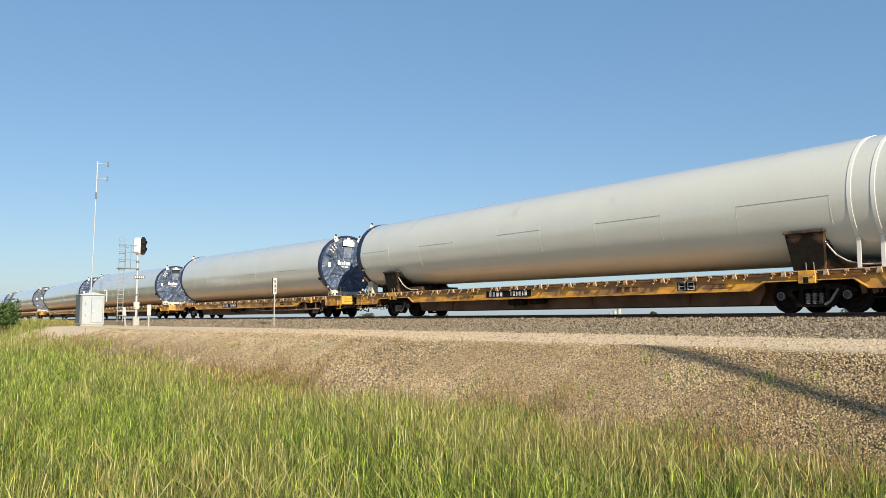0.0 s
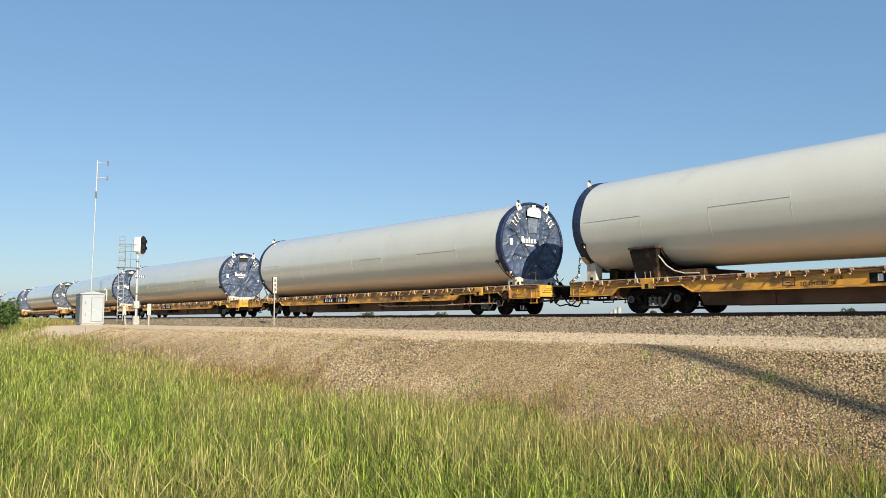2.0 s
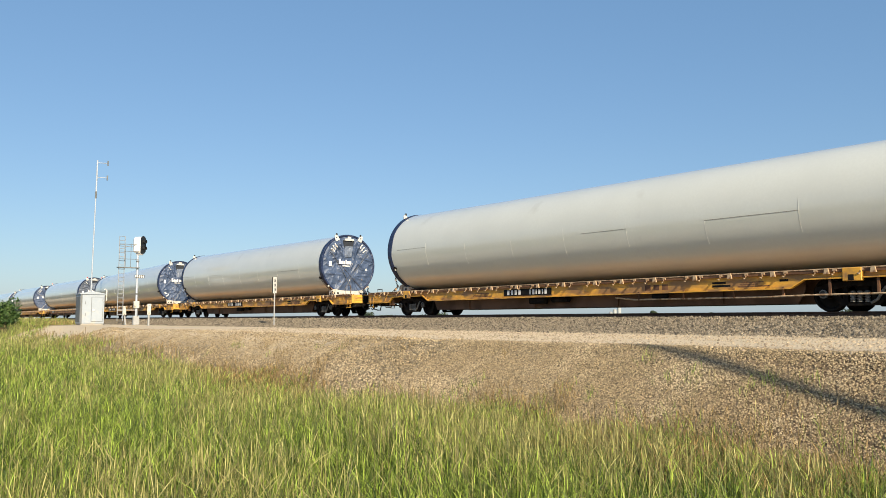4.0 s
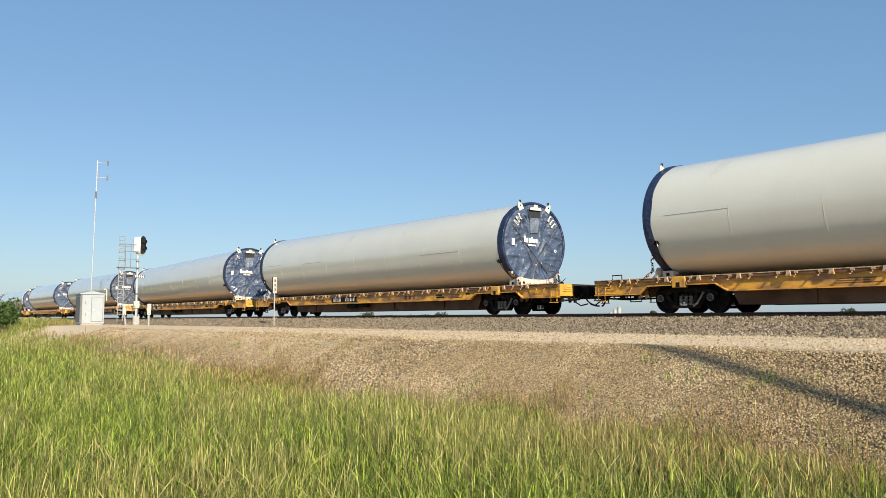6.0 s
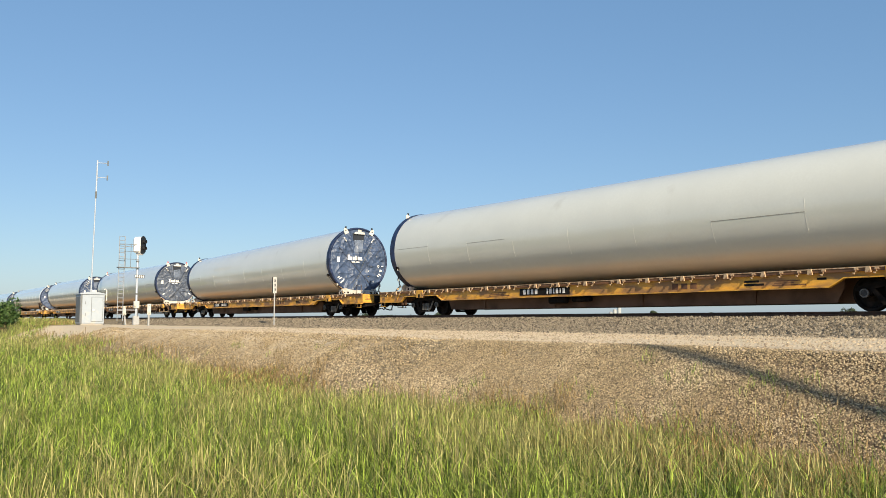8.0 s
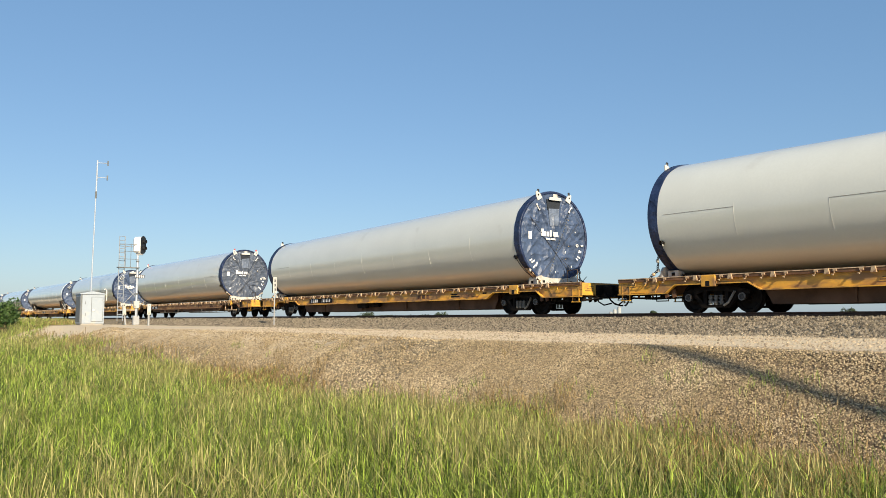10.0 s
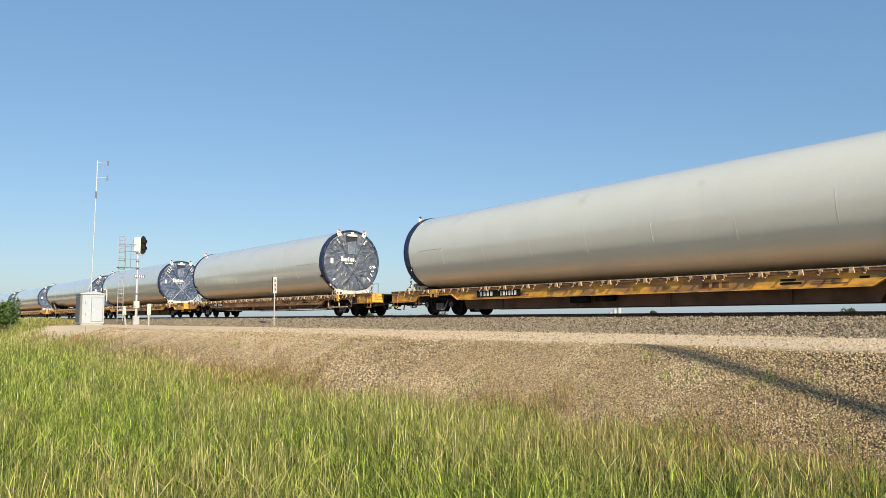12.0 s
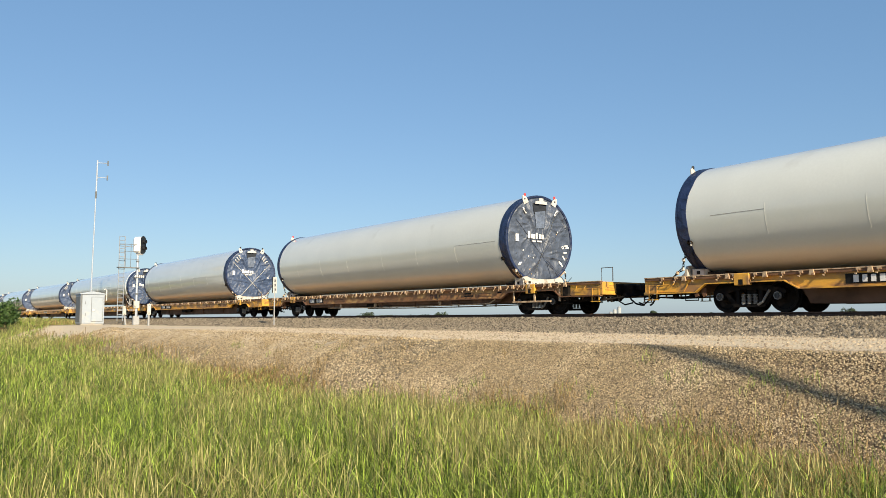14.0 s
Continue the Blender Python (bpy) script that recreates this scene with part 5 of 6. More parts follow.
def build_posts():
    p = group("marker_post", "thin steel post with a narrow white sign", "marker post", at=pose(-39.0, 17.2, -0.56))
    part("post", piped([(0, 0, -0.3), (0, 0, 2.5)], 0.035, 8), M["grey"], p)
    sign = part("sign", boxed(-0.02, 0.02, -0.10, 0.10, 1.72, 2.55), M["post_sign"], p, "narrow grey-white sign with dark bars")
    part("sign_edge", boxed(-0.03, 0.03, -0.13, -0.098, 1.74, 2.56), M["black"], sign)
    for i in range(3):
        part("marking_bar", boxed(0.02, 0.024, -0.04, 0.06, 1.84 + 0.23 * i, 1.97 + 0.23 * i), M["black"], sign)
    for at, label in ((pose(-53.7, 15.0, -0.60), "short post with a white plate beside the gravel road"), (pose(-63.3, 16.0, -0.60, 7, 0, 0), "leaning short post with a white plate beside the signal ladder")):
        w = group("plate_post", label, "post", "posts by the signal", at=at)
        part("post", boxed(-0.05, 0.05, -0.055, 0.055, -0.2, 1.30, bevel=0.015), M["grey"], w)
        plate = part("plate", boxed(0.05, 0.075, -0.12, 0.12, 0.72, 1.42, bevel=0.008), M["post_white"], w, "weathered white plate")
        for z in (0.80, 1.32):
            part("bolt", boxed(0.073, 0.085, -0.02, 0.02, z - 0.02, z + 0.02), M["dark_galv"], plate)


def build_pole():
    """Line pole outside the view; its shadow lies on the gravel."""
    p = group("utility_pole", "weathered wooden utility pole standing in the grass", "utility pole", at=pose(*POLE, -1.9))
    part("pole", piped([(0, 0, 0), (0, 0, POLE_H)], 0.125, 12, 0.085), M["wood"], p)


POLE = (13.9, 4.28)
POLE_H = 12.5
build_cabinet()
build_mast()
build_signal()
build_posts()
build_pole()


# ---- gravel, plants, distance ----
RNG = np.random.default_rng(7)


def tri_mesh(name, verts, tris, mat):
    """Mesh object from arrays of vertices and triangles."""
    me = bpy.data.meshes.new(name)
    nv, nt = len(verts), len(tris)
    me.vertices.add(nv)
    me.vertices.foreach_set("co", np.ascontiguousarray(verts, np.float32).ravel())
    me.loops.add(nt * 3)
    me.loops.foreach_set("vertex_index", np.ascontiguousarray(tris, np.int32).ravel())
    me.polygons.add(nt)
    me.polygons.foreach_set("loop_start", np.arange(0, nt * 3, 3, dtype=np.int32))
    me.update(calc_edges=True)
    me.validate()
    me.materials.append(mat)
    return new(name, me)


def grass_edge(x):
    """Y up to which plants cover the ground."""
    e = np.interp(x, [-90, -74, -66, -57, -41, -27, -20, -13.4, -11, -9, -4, 5], [17.0, 16.0, 11.3, 9.3, 8.5, 8.3, 8.1, 7.4, 7.6, 7.9, 8.0, 8.2])
    return e + 0.22 * np.sin(x * 1.9) + 0.18 * np.sin(x * 4.3 + 1) + 0.15 * np.sin(x * 0.7 + 2)


def scatter(x0, x1, y0, y1, per_m2):
    n = int((x1 - x0) * (y1 - y0) * per_m2)
    return RNG.uniform(x0, x1, n), RNG.uniform(y0, y1, n)


def patches(x, y, k=0.0):
    """Slow variation between about -1 and 1."""
    return (np.sin(0.9 * x + 1.3 * y + k) + np.sin(1.7 * x - 0.8 * y + 2 * k) + np.sin(2.6 * y + 0.7 * x + 3 * k) + np.sin(3.7 * x + 2.9 * y + k)) / 3


def dry(x, y):
    """Share of dry stems, 0..1, in drifts across the meadow."""
    d = 0.8 * np.exp(-(((x + 5.6) / 1.6) ** 2 + ((y - 1.6) / 0.9) ** 2)) + 0.55 * np.exp(-((y + 0.16 * x - 2.6) / 1.0) ** 2) * smoothstep(-9.5, -12, x)
    d = d + 0.10 * np.exp(-((x + 3.2) / 1.6) ** 2) * smoothstep(4.6, 6.4, y) + 0.5 * smoothstep(-28, -45, x) + 0.35 * smoothstep(5.2, 6.8, y) * smoothstep(-8, -11, x)
    d = d + 0.7 * np.exp(-((x + 6.2) / 1.9) ** 2 - ((y - 5.2) / 1.4) ** 2)
    return np.clip(d + 0.25 * patches(x * 1.3, y * 1.3, 1.5), 0, 1)


def blades(x, y, tall, wide, bend, head=False, lift=0.0):
    """Curved tapering blades (or stems with seed heads) standing at x, y."""
    n = len(x)
    z = height(x, y) - 0.02 + lift
    a, b = RNG.uniform(0, 2 * np.pi, n), RNG.uniform(0, 2 * np.pi, n)
    side = np.stack([np.cos(a), np.sin(a), np.zeros(n)], 1)
    lean = 0.8 * np.stack([np.cos(b) - 0.35, np.sin(b) + 0.1, np.zeros(n)], 1)
    steps = (0.0, 0.72, 0.86) if head else (0.0, 0.42, 0.78)
    widths = (0.45, 0.40, 1.25) if head else (1.0, 0.85, 0.5)
    base = np.stack([x, y, z], 1)
    pts = []
    for s_, w_ in zip(steps, widths):
        c = base + lean * (tall * bend * s_ ** 2)[:, None]
        c[:, 2] += tall * s_ * (1 - 0.25 * bend * s_)
        pts += [c - side * (wide * w_ / 2)[:, None], c + side * (wide * w_ / 2)[:, None]]
    c = base + lean * (tall * bend)[:, None]
    c[:, 2] += tall * (1 - 0.25 * bend)
    pts.append(c)
    verts = np.stack(pts, 1).reshape(-1, 3)
    t = np.array([[0, 1, 3], [0, 3, 2], [2, 3, 5], [2, 5, 4], [4, 5, 6]])
    tris = (t[None] + 7 * np.arange(n)[:, None, None]).reshape(-1, 3)
    return verts, tris


def tuft(x, y, cell):
    """Random number in 0..1 shared by the blades of one tuft."""
    i, j = np.floor(x / cell + 0.4 * np.sin(3 * y)), np.floor(y / cell + 0.4 * np.sin(3 * x))
    q = np.sin(i * 127.1 + j * 311.7) * 43758.5453
    return q - np.floor(q)


def plant_material(name, dark, light, alt, patch_scale=0.7):
    """Thin leaf: colour by blade and by patch, partly translucent."""
    m = bpy.data.materials.new(name)
    m.use_nodes = True
    nt = m.node_tree
    n, l = nt.nodes, nt.links
    geo = n.new("ShaderNodeNewGeometry")
    tc = n.new("ShaderNodeTexCoord")
    tex = n.new("ShaderNodeTexNoise")
    tex.inputs["Scale"].default_value = patch_scale
    l.new(tc.outputs["Object"], tex.inputs["Vector"])

    def mix(f, a, b):
        x = n.new("ShaderNodeMix")
        x.data_type = "RGBA"
        l.new(f, x.inputs[0])
        for s_, val in ((x.inputs[6], a), (x.inputs[7], b)):
            if isinstance(val, tuple):
                s_.default_value = (*val, 1)
            else:
                l.new(val, s_)
        return x.outputs[2]

    r = n.new("ShaderNodeMapRange")
    r.inputs[1].default_value, r.inputs[2].default_value = 0.42, 0.68
    l.new(tex.outputs["Fac"], r.inputs[0])
    power = n.new("ShaderNodeMath")
    power.operation = "POWER"
    power.inputs[1].default_value = 2.3
    l.new(geo.outputs["Random Per Island"], power.inputs[0])
    col = mix(power.outputs[0], dark, light)
    col2 = mix(power.outputs[0], alt, light)
    col = mix(r.outputs[0], col, col2)
    bsdf = n["Principled BSDF"]
    bsdf.inputs["Roughness"].default_value = 0.55
    l.new(col, bsdf.inputs["Base Color"])
    tr = n.new("ShaderNodeBsdfTranslucent")
    l.new(col, tr.inputs["Color"])
    mx = n.new("ShaderNodeMixShader")
    mx.inputs[0].default_value = 0.25
    l.new(bsdf.outputs[0], mx.inputs[1])
    l.new(tr.outputs[0], mx.inputs[2])
    l.new(mx.outputs[0], n["Material Output"].inputs["Surface"])
    return m


def build_grass():
    green = plant_material("green_grass", (0.021, 0.050, 0.004), (0.47, 0.62, 0.095), (0.070, 0.098, 0.012))
    straw = plant_material("straw_grass", (0.115, 0.108, 0.032), (0.66, 0.60, 0.235), (0.10, 0.115, 0.030))
    russet = plant_material("russet_grass", (0.130, 0.080, 0.030), (0.50, 0.34, 0.135), (0.10, 0.082, 0.026))
    zones = ((-12, -1.6, -0.5, 8.8, 1250, 0.0080), (-24, -12, 0.8, 9, 560, 0.0118), (-45, -24, 2, 10.5, 230, 0.018), (-110, -45, 4, 17.5, 85, 0.031))
    sets = {"grass": ([], []), "straw_grass": ([], []), "russet_grass": ([], [])}

    def put(key, v, t):
        have = sum(len(q) for q in sets[key][0])
        sets[key][0].append(v)
        sets[key][1].append(t + have)

    for x0, x1, y0, y1, dens, wide in zones:
        # green blades
        x, y = scatter(x0, x1, y0, y1, dens)
        e = grass_edge(x)
        keep = (y < e - RNG.exponential(0.55, len(x))) & (y > -0.115 * x - 0.6)
        keep &= RNG.random(len(x)) < 0.72 + 0.35 * patches(x, y) - 0.45 * dry(x, y)
        x, y, e = x[keep], y[keep], e[keep]
        n = len(x)
        near_edge = np.clip((e - y) / 2.2, 0.25, 1)
        tf = tuft(x, y, 0.10 + 3 * wide)
        tall = RNG.uniform(0.5, 1.0, n) * (0.14 + 0.58 * tf) * (0.45 + 0.55 * near_edge) * (1 + 0.2 * patches(x, y, 2.0)) * (0.55 + 0.75 * tuft(x + 0.3 * y, y, 0.42 + 8 * wide))
        put("grass", *blades(x, y, tall, wide * RNG.uniform(0.7, 1.5, n), np.where(RNG.random(n) < 0.30, RNG.uniform(0.6, 1.4, n), RNG.uniform(0.05, 0.80, n) ** 1.3)))
        # leaves that branch off the stems half way up
        m_ = RNG.random(n) < 0.6
        far_up = tall[m_] * RNG.uniform(0.45, 0.95, m_.sum())
        put("grass", *blades(x[m_], y[m_], RNG.uniform(0.06, 0.20, m_.sum()), wide * RNG.uniform(0.6, 1.2, m_.sum()), RNG.uniform(0.3, 1.6, m_.sum()), lift=far_up))
        # straw stems with heads
        x, y = scatter(x0, x1, y0, y1, dens * 0.42)
        e = grass_edge(x)
        keep = (y < e - RNG.exponential(0.35, len(x))) & (y > -0.115 * x - 0.6)
        keep &= RNG.random(len(x)) < (0.05 + 0.55 * np.maximum(0, patches(x, y, 4.0)) + 0.85 * dry(x, y)) * (1 - 0.3 * smoothstep(-18, -30, x)) + 0.35 * np.exp(-((x + 7) / 2.5) ** 2) * (y > 4.2)
        x, y, e = x[keep], y[keep], e[keep]
        n = len(x)
        near_edge = np.clip((e - y) / 2.2, 0.3, 1)
        put("straw_grass", *blades(x, y, RNG.uniform(0.40, 0.74, n) * (0.40 + 0.60 * near_edge), wide * RNG.uniform(0.45, 0.75, n), RNG.uniform(0.02, 0.9, n) ** 1.6, head=True))
        # russet seed grass along the foot of the gravel
        x, y = scatter(x0, x1, y0, y1, dens * 0.6)
        e = grass_edge(x)
        keep = (y < e + 0.25) & (y > e - 1.9) & (RNG.random(len(x)) < 0.25 + 0.35 * patches(x * 0.6, y * 0.4, 1.0) + 0.38 * np.exp(-((x + 17) / 5) ** 2) + 0.9 * np.exp(-((x + 5) / 1.6) ** 2) * (y < e - 0.5))
        x, y = x[keep], y[keep]
        n = len(x)
        put("russet_grass", *blades(x, y, RNG.uniform(0.16, 0.46, n), wide * RNG.uniform(0.7, 1.2, n), RNG.uniform(0.1, 0.6, n), head=True))
    # coarser meadow around and behind
    x, y = scatter(-60, 34, -16, 8.2, 26)
    keep = ((y < -0.115 * x - 0.5) | (x > -1.7)) & (y < grass_edge(np.minimum(x, 5)) - RNG.exponential(0.5, len(x)))
    keep &= (np.hypot(x, y) > 1.2)
    x, y = x[keep], y[keep]
    n = len(x)
    put("grass", *blades(x, y, RNG.uniform(0.2, 0.55, n), RNG.uniform(0.03, 0.06, n), RNG.uniform(0.1, 1.1, n)))
    # finer meadow close round the place where the film was taken
    x, y = scatter(-9, 9, -8, 8.2, 120)
    keep = ((y < -0.115 * x - 0.4) | (x > -1.8)) & (y < grass_edge(np.minimum(x, 5)) - RNG.exponential(0.5, len(x))) & (np.hypot(x, y) > 0.7)
    x, y = x[keep], y[keep]
    n = len(x)
    put("grass", *blades(x, y, RNG.uniform(0.15, 0.5, n), RNG.uniform(0.010, 0.018, n), RNG.uniform(0.1, 1.1, n)))
    # sparse tufts on the gravel slope
    for cx, cy in zip(RNG.uniform(-26, 0, 60), RNG.uniform(7.8, 9.7, 60)):
        n = int(RNG.integers(8, 26))
        x, y = RNG.normal(cx, 0.09, n), RNG.normal(cy, 0.09, n)
        put("russet_grass" if RNG.random() < 0.5 else "grass", *blades(x, y, RNG.uniform(0.08, 0.26, n), RNG.uniform(0.005, 0.009, n), RNG.uniform(0.2, 0.8, n)))
    # taller sparse stems climbing the gravel beside the meadow's end
    for cx, cy in zip(RNG.uniform(-7.4, -3.4, 90), 7.3 + 1.9 * RNG.random(90) ** 1.6):
        n = int(RNG.integers(5, 22))
        x, y = RNG.normal(cx, 0.13, n), RNG.normal(cy, 0.13, n)
        put(("russet_grass", "grass", "straw_grass")[int(RNG.integers(0, 3))], *blades(x, y, RNG.uniform(0.14, 0.42, n), RNG.uniform(0.004, 0.007, n), RNG.uniform(0.1, 0.9, n), head=bool(RNG.random() < 0.5)))
    for key, mat, label in (("grass", green, "tall green meadow grass in the ditch"), ("straw_grass", straw, "straw-coloured grass stems with seed heads"), ("russet_grass", russet, "short russet grass along the gravel foot")):
        ob = tri_mesh(key, np.concatenate(sets[key][0]), np.concatenate(sets[key][1]), mat)
        tagged(ob, label, "grass", kind="stuff")


def stone_kinds(count=10):
    """Irregular angular pebbles with a ridged top, bedded in the ground."""
    bm = bmesh.new()
    ring = [bm.verts.new((math.cos(a), math.sin(a), -0.35 + 0.15 * (-1) ** k)) for k, a in enumerate((0.2, 1.3, 2.6, 3.8, 5.1))]
    tips = [bm.verts.new((0.10, 0.42, 0.75)), bm.verts.new((-0.05, -0.45, 0.62))]
    for a, b, t in ((0, 1, 0), (1, 2, 0), (2, 3, 1), (3, 4, 1), (4, 0, 1)):
        bm.faces.new((ring[a], ring[b], tips[t]))
    bm.faces.new((tips[0], ring[2], tips[1]))
    bm.faces.new((tips[1], ring[0], tips[0]))
    bm.verts.index_update()
    v = np.array([q.co for q in bm.verts])
    t = np.array([[q.index for q in f.verts] for f in bm.faces])
    bm.free()
    kinds = []
    for _ in range(count):
        k = v * RNG.uniform(0.72, 1.2, (len(v), 1)) * RNG.uniform(0.7, 1.25, (1, 3))
        kinds.append(k)
    return kinds, t


def stones(name, x, y, size, label, mat):
    kinds, t = stone_kinds()
    n = len(x)
    z = height(x, y)
    a = RNG.uniform(0, 2 * np.pi, n)
    pick = RNG.integers(0, len(kinds), n)
    shape = np.stack(kinds)[pick] * size[:, None, None] * np.array([1, 1, 0.95])
    c, s_ = np.cos(a)[:, None], np.sin(a)[:, None]
    vx = shape[:, :, 0] * c - shape[:, :, 1] * s_ + x[:, None]
    vy = shape[:, :, 0] * s_ + shape[:, :, 1] * c + y[:, None]
    vz = shape[:, :, 2] + (z + size * RNG.uniform(-0.2, 0.75, n))[:, None]
    verts = np.stack([vx, vy, vz], -1).reshape(-1, 3)
    tris = (t[None] + 7 * np.arange(n)[:, None, None]).reshape(-1, 3)
    tagged(tri_mesh(name, verts, tris, mat), label, "gravel", kind="stuff")


def build_gravel():
    xs, ys, sz = [], [], []
    for x0, x1, dens, big in ((-13, -3.2, 3200, 0.0125), (-2.6, 14, 110, 0.040), (-26, -13, 700, 0.0208), (-45, -26, 300, 0.0220)):
        x, y = scatter(x0, x1, 6.6, 11.2, dens)
        keep = (RNG.random(len(x)) < 1.0 - 0.10 * smoothstep(-7, -12, x) + 0.08 * patches(x * 0.7, y)) & (y > grass_edge(x) - 0.9 * RNG.random(len(x))) & (y < crest(x) + 0.6 * RNG.random(len(x)) ** 2 - 0.1)
        x, y = x[keep], y[keep]
        xs.append(x)
        ys.append(y)
        sz.append(big * RNG.lognormal(-0.08, 0.26, len(x)).clip(0.5, 1.7))
    stones("slope_gravel", np.concatenate(xs), np.concatenate(ys), np.concatenate(sz), "loose tan gravel on the embankment slope", M["stone"])
    xs, ys, sz = [], [], []
    for x0, x1, dens, big in ((-30, -7.5, 310, 0.0288), (-7.5, 14, 110, 0.05), (-70, -30, 105, 0.040)):
        x, y = scatter(x0, x1, 16.0, 20.1, dens)
        keep = y > 16.75 - 0.6 * RNG.random(len(x)) ** 2
        x, y = x[keep], y[keep]
        xs.append(x)
        ys.append(y)
        sz.append(big * RNG.lognormal(-0.1, 0.3, len(x)).clip(0.5, 1.7))
    stones("track_ballast", np.concatenate(xs), np.concatenate(ys), np.concatenate(sz), "coarse grey-brown ballast beside the rails", M["ballast"])
    x, y = scatter(-34, 2, 10.0, 16.9, 95)
    keep = RNG.random(len(x)) < 0.55 + 0.4 * patches(x * 0.5, y * 1.6, 2.0)
    x, y = x[keep], y[keep]
    stones("road_pebbles", x, y, 0.017 * RNG.lognormal(0, 0.35, len(x)).clip(0.4, 2.0), "scattered small pebbles on the gravel road", M["road_stone"])


def leaf_cloud(centres, radii, per, size):
    """Small leaf triangles pairs round clump centres."""
    vs = []
    for c, r in zip(centres, radii):
        n = per
        d = RNG.normal(0, 1, (n, 3))
        d /= np.linalg.norm(d, axis=1)[:, None]
        p0 = c + d * r * RNG.uniform(0.45, 1.0, (n, 1)) ** 0.5
        u = RNG.normal(0, 1, (n, 3))
        u /= np.linalg.norm(u, axis=1)[:, None]
        w = np.cross(u, RNG.normal(0, 1, (n, 3)))
        w /= np.linalg.norm(w, axis=1)[:, None]
        sz = size * RNG.uniform(0.6, 1.4, (n, 1))
        vs.append(np.stack([p0 - u * sz, p0 + w * sz * 0.5, p0 + u * sz, p0 - w * sz * 0.5], 1))
    v = np.concatenate(vs)
    n = len(v)
    t = (np.array([[0, 1, 2], [0, 2, 3]])[None] + 4 * np.arange(n)[:, None, None]).reshape(-1, 3)
    return v.reshape(-1, 3), t


def build_bush(x, y, tall, spread, seed):
    z = float(height(x, y))
    bush = group("bush", "leafy dark green roadside bush in the grass", "bush", at=pose(x, y, z))
    r = random.Random(seed)
    cs, rs = [], []
    for i in range(9):
        a = r.uniform(0, 6.28)
        q = spread * r.uniform(0.15, 0.8)
        top = (q * math.cos(a), q * math.sin(a), tall * r.uniform(0.45, 0.92))
        part("branch", piped([(0, 0, -0.1), (top[0] * 0.4, top[1] * 0.4, top[2] * 0.5), top], 0.04, 5, 0.012), M["wood"], bush)
        for k in range(3):
            cs.append(np.array(top) * (0.55 + 0.2 * k) + np.array([r.uniform(-0.2, 0.2), r.uniform(-0.2, 0.2), r.uniform(-0.1, 0.15)]))
            rs.append(r.uniform(0.22, 0.42) * tall / 2)
    v, t = leaf_cloud(cs, rs, 80, 0.10)
    leaves = tri_mesh("foliage", v, t, plant_material("bush_leaf", (0.030, 0.075, 0.018), (0.10, 0.17, 0.040), (0.06, 0.11, 0.03)))
    leaves.parent = bush
    return bush


def build_far_tree(x, y, tall, wide, seed):
    tree = group("distant_tree", "distant broad green field tree on the plain", "tree", "distant trees", at=pose(x, y, -2.2))
    r = random.Random(seed)
    part("trunk", piped([(0, 0, 0), (0.1, 0, tall * 0.35), (0.0, 0.1, tall * 0.7)], 0.35, 7, 0.12), M["wood"], tree)
    cs, rs = [], []
    for i in range(16):
        a, q = r.uniform(0, 6.28), wide * 0.5 * r.uniform(0.1, 0.9)
        cs.append(np.array([q * math.cos(a), q * math.sin(a), tall * r.uniform(0.45, 0.9)]))
        rs.append(wide * r.uniform(0.10, 0.20))
    v, t = leaf_cloud(cs, rs, 60, 0.28)
    crown = tri_mesh("crown", v, t, M["far_tree"])
    crown.parent = tree


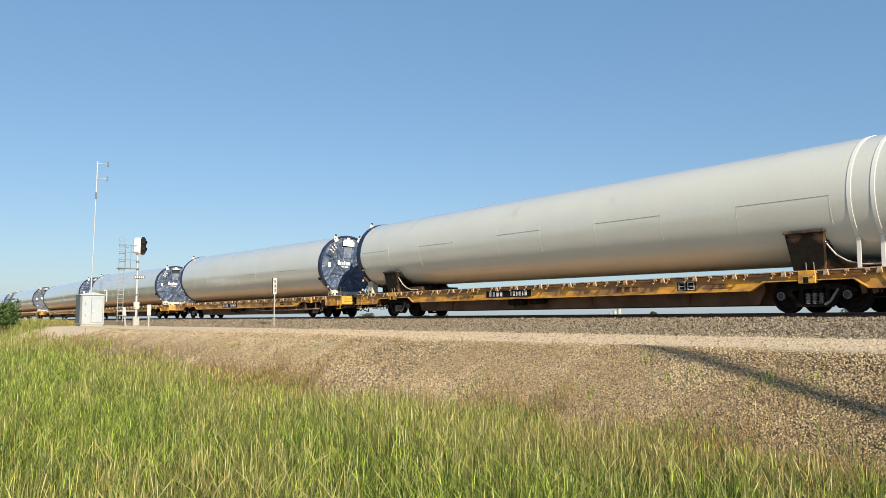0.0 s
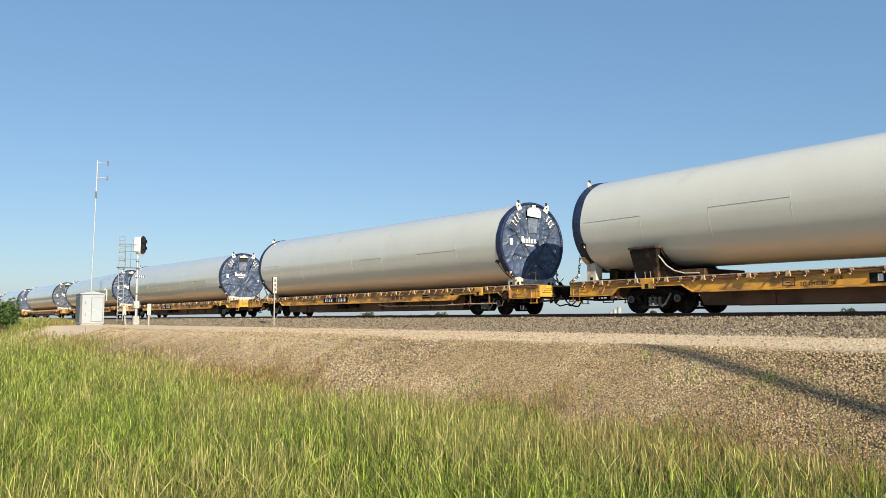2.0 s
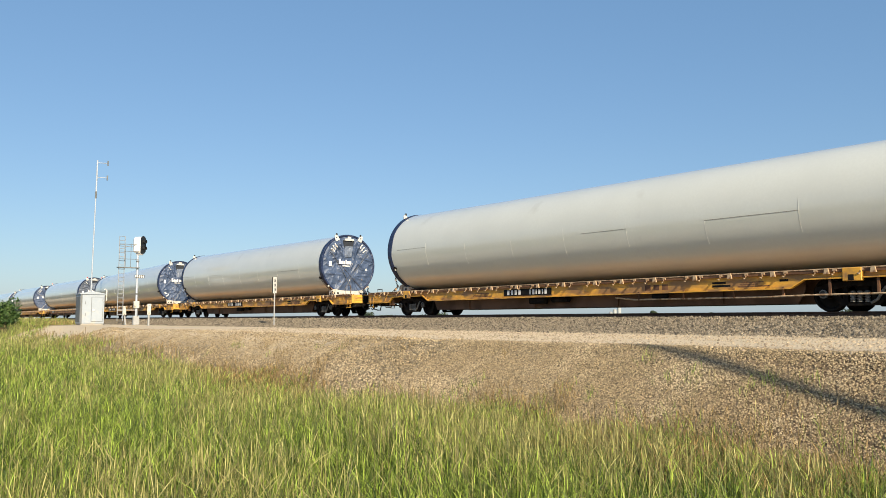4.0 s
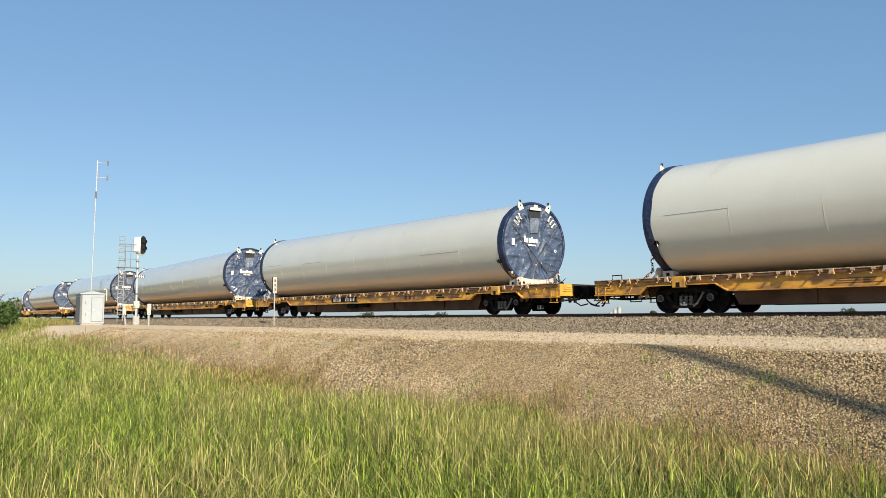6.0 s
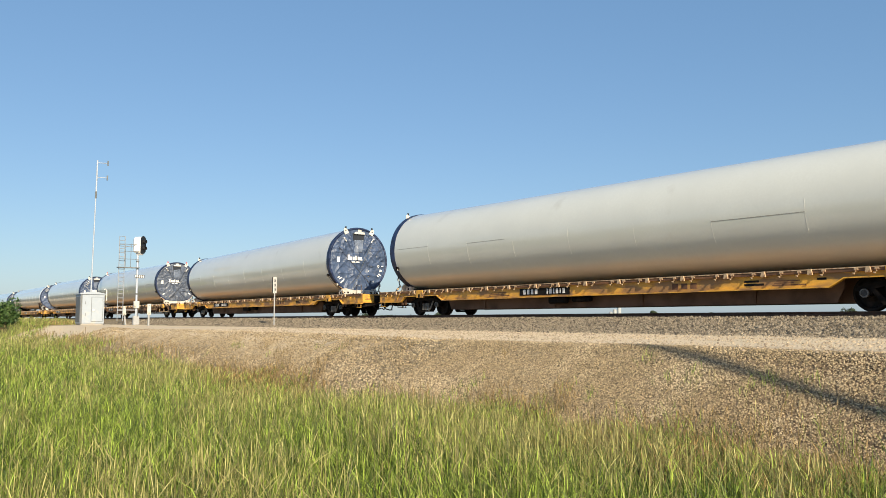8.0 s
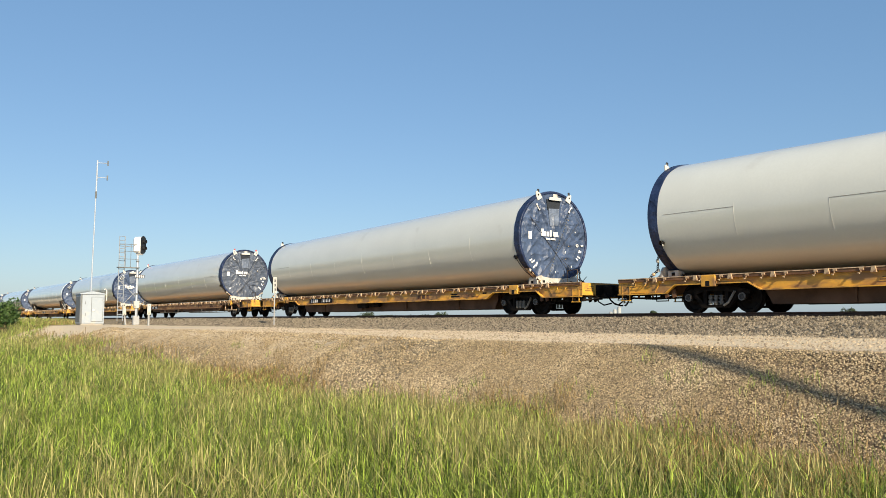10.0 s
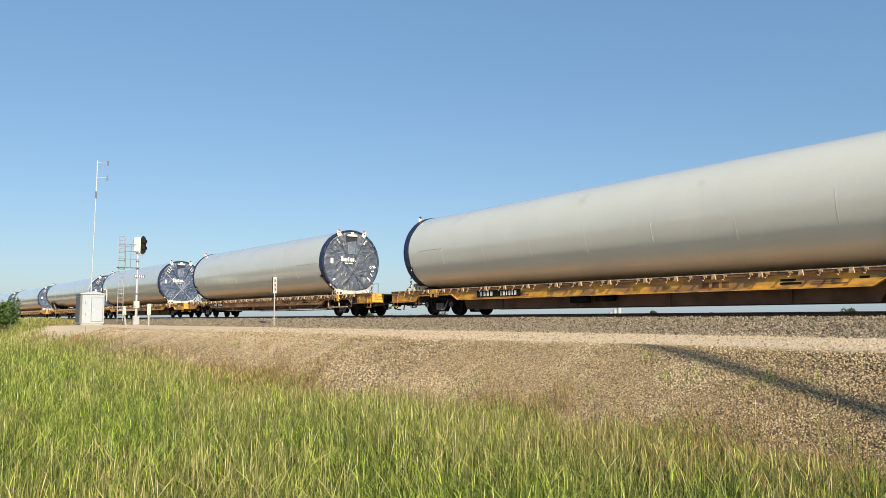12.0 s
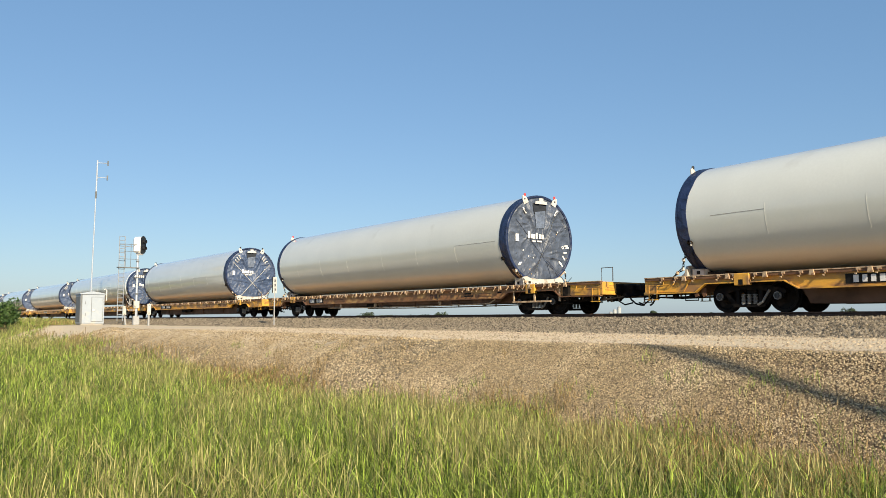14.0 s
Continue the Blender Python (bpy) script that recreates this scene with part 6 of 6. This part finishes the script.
def build_distance():
    # low wood and hedge lines beyond the fields
    cs, rs = [], []
    for x, y, n, spread, tall in ((-560, 420, 70, 120, 5.2), (-330, 190, 50, 42, 3.2), (-300, 205, 40, 30, 3.6), (-700, 620, 60, 160, 7.5)):
        for _ in range(n):
            cx = x + RNG.uniform(-spread, spread)
            h = tall * RNG.uniform(0.5, 1.0)
            cs.append(np.array([cx, y + RNG.uniform(-6, 6), h * 0.5 - 1.6]))
            rs.append(h * 0.62)
    v, t = leaf_cloud(cs, rs, 70, 0.8)
    tagged(tri_mesh("far_hedge", v, t, M["far_tree"]), "low dark green hedge line on the horizon", "hedge", kind="stuff")
    for i, (px, d, tall, wide) in enumerate(((1155, 330, 5.8, 3.4), (1498, 340, 6.6, 6.5), (1257, 420, 6.6, 3), (655, 300, 4.4, 7), (780, 280, 4.2, 8))):
        a = radians(35.57) + math.atan((px - 784) / 1429)
        build_far_tree(-math.cos(a) * d, math.sin(a) * d, tall, wide, i)
    # farmstead: storage bins with conical roofs
    for i, px in enumerate((1080, 1087, 1095)):
        a = radians(35.57) + math.atan((px - 784) / 1429)
        d = 380
        b = group("grain_bin", "distant pale metal grain bin with a conical roof", "grain bin", "distant grain bins", at=pose(-math.cos(a) * d, math.sin(a) * d, -2.2))
        r0, h0 = (0.9, 5.2 + 1.2 * i)
        bm = bmesh.new()
        lathe(bm, [(0, r0), (h0, r0)], 20, "z")
        part("body", bm, M["far_wall"], b)
        bm = bmesh.new()
        lathe(bm, [(h0, r0 * 1.05), (h0 + 0.7, 0.15)], 20, "z")
        part("roof", bm, M["grey"], b)


build_grass()
build_gravel()
build_bush(-71.5, 8.9, 2.6, 1.5, 3)
build_bush(-75.0, 9.6, 2.3, 1.4, 4)
build_distance()


# ---- motion ----
def motions():
    times = [2.0 * i for i in range(8)]
    step = 2 / 30
    spins = [i * step for i in range(211)]
    for thing, sets, x0 in TRAIN:
        walk(thing, [(t, pose(x0 + SPEED * t, TRACK_Y, 0)) for t in times])
        for ws in sets:
            x = ws.matrix_basis.translation.x
            walk(ws, [(t, pose(x, 0, WHEEL_R, 0, math.degrees(SPEED * t / WHEEL_R) % 360, 0)) for t in spins])


motions()
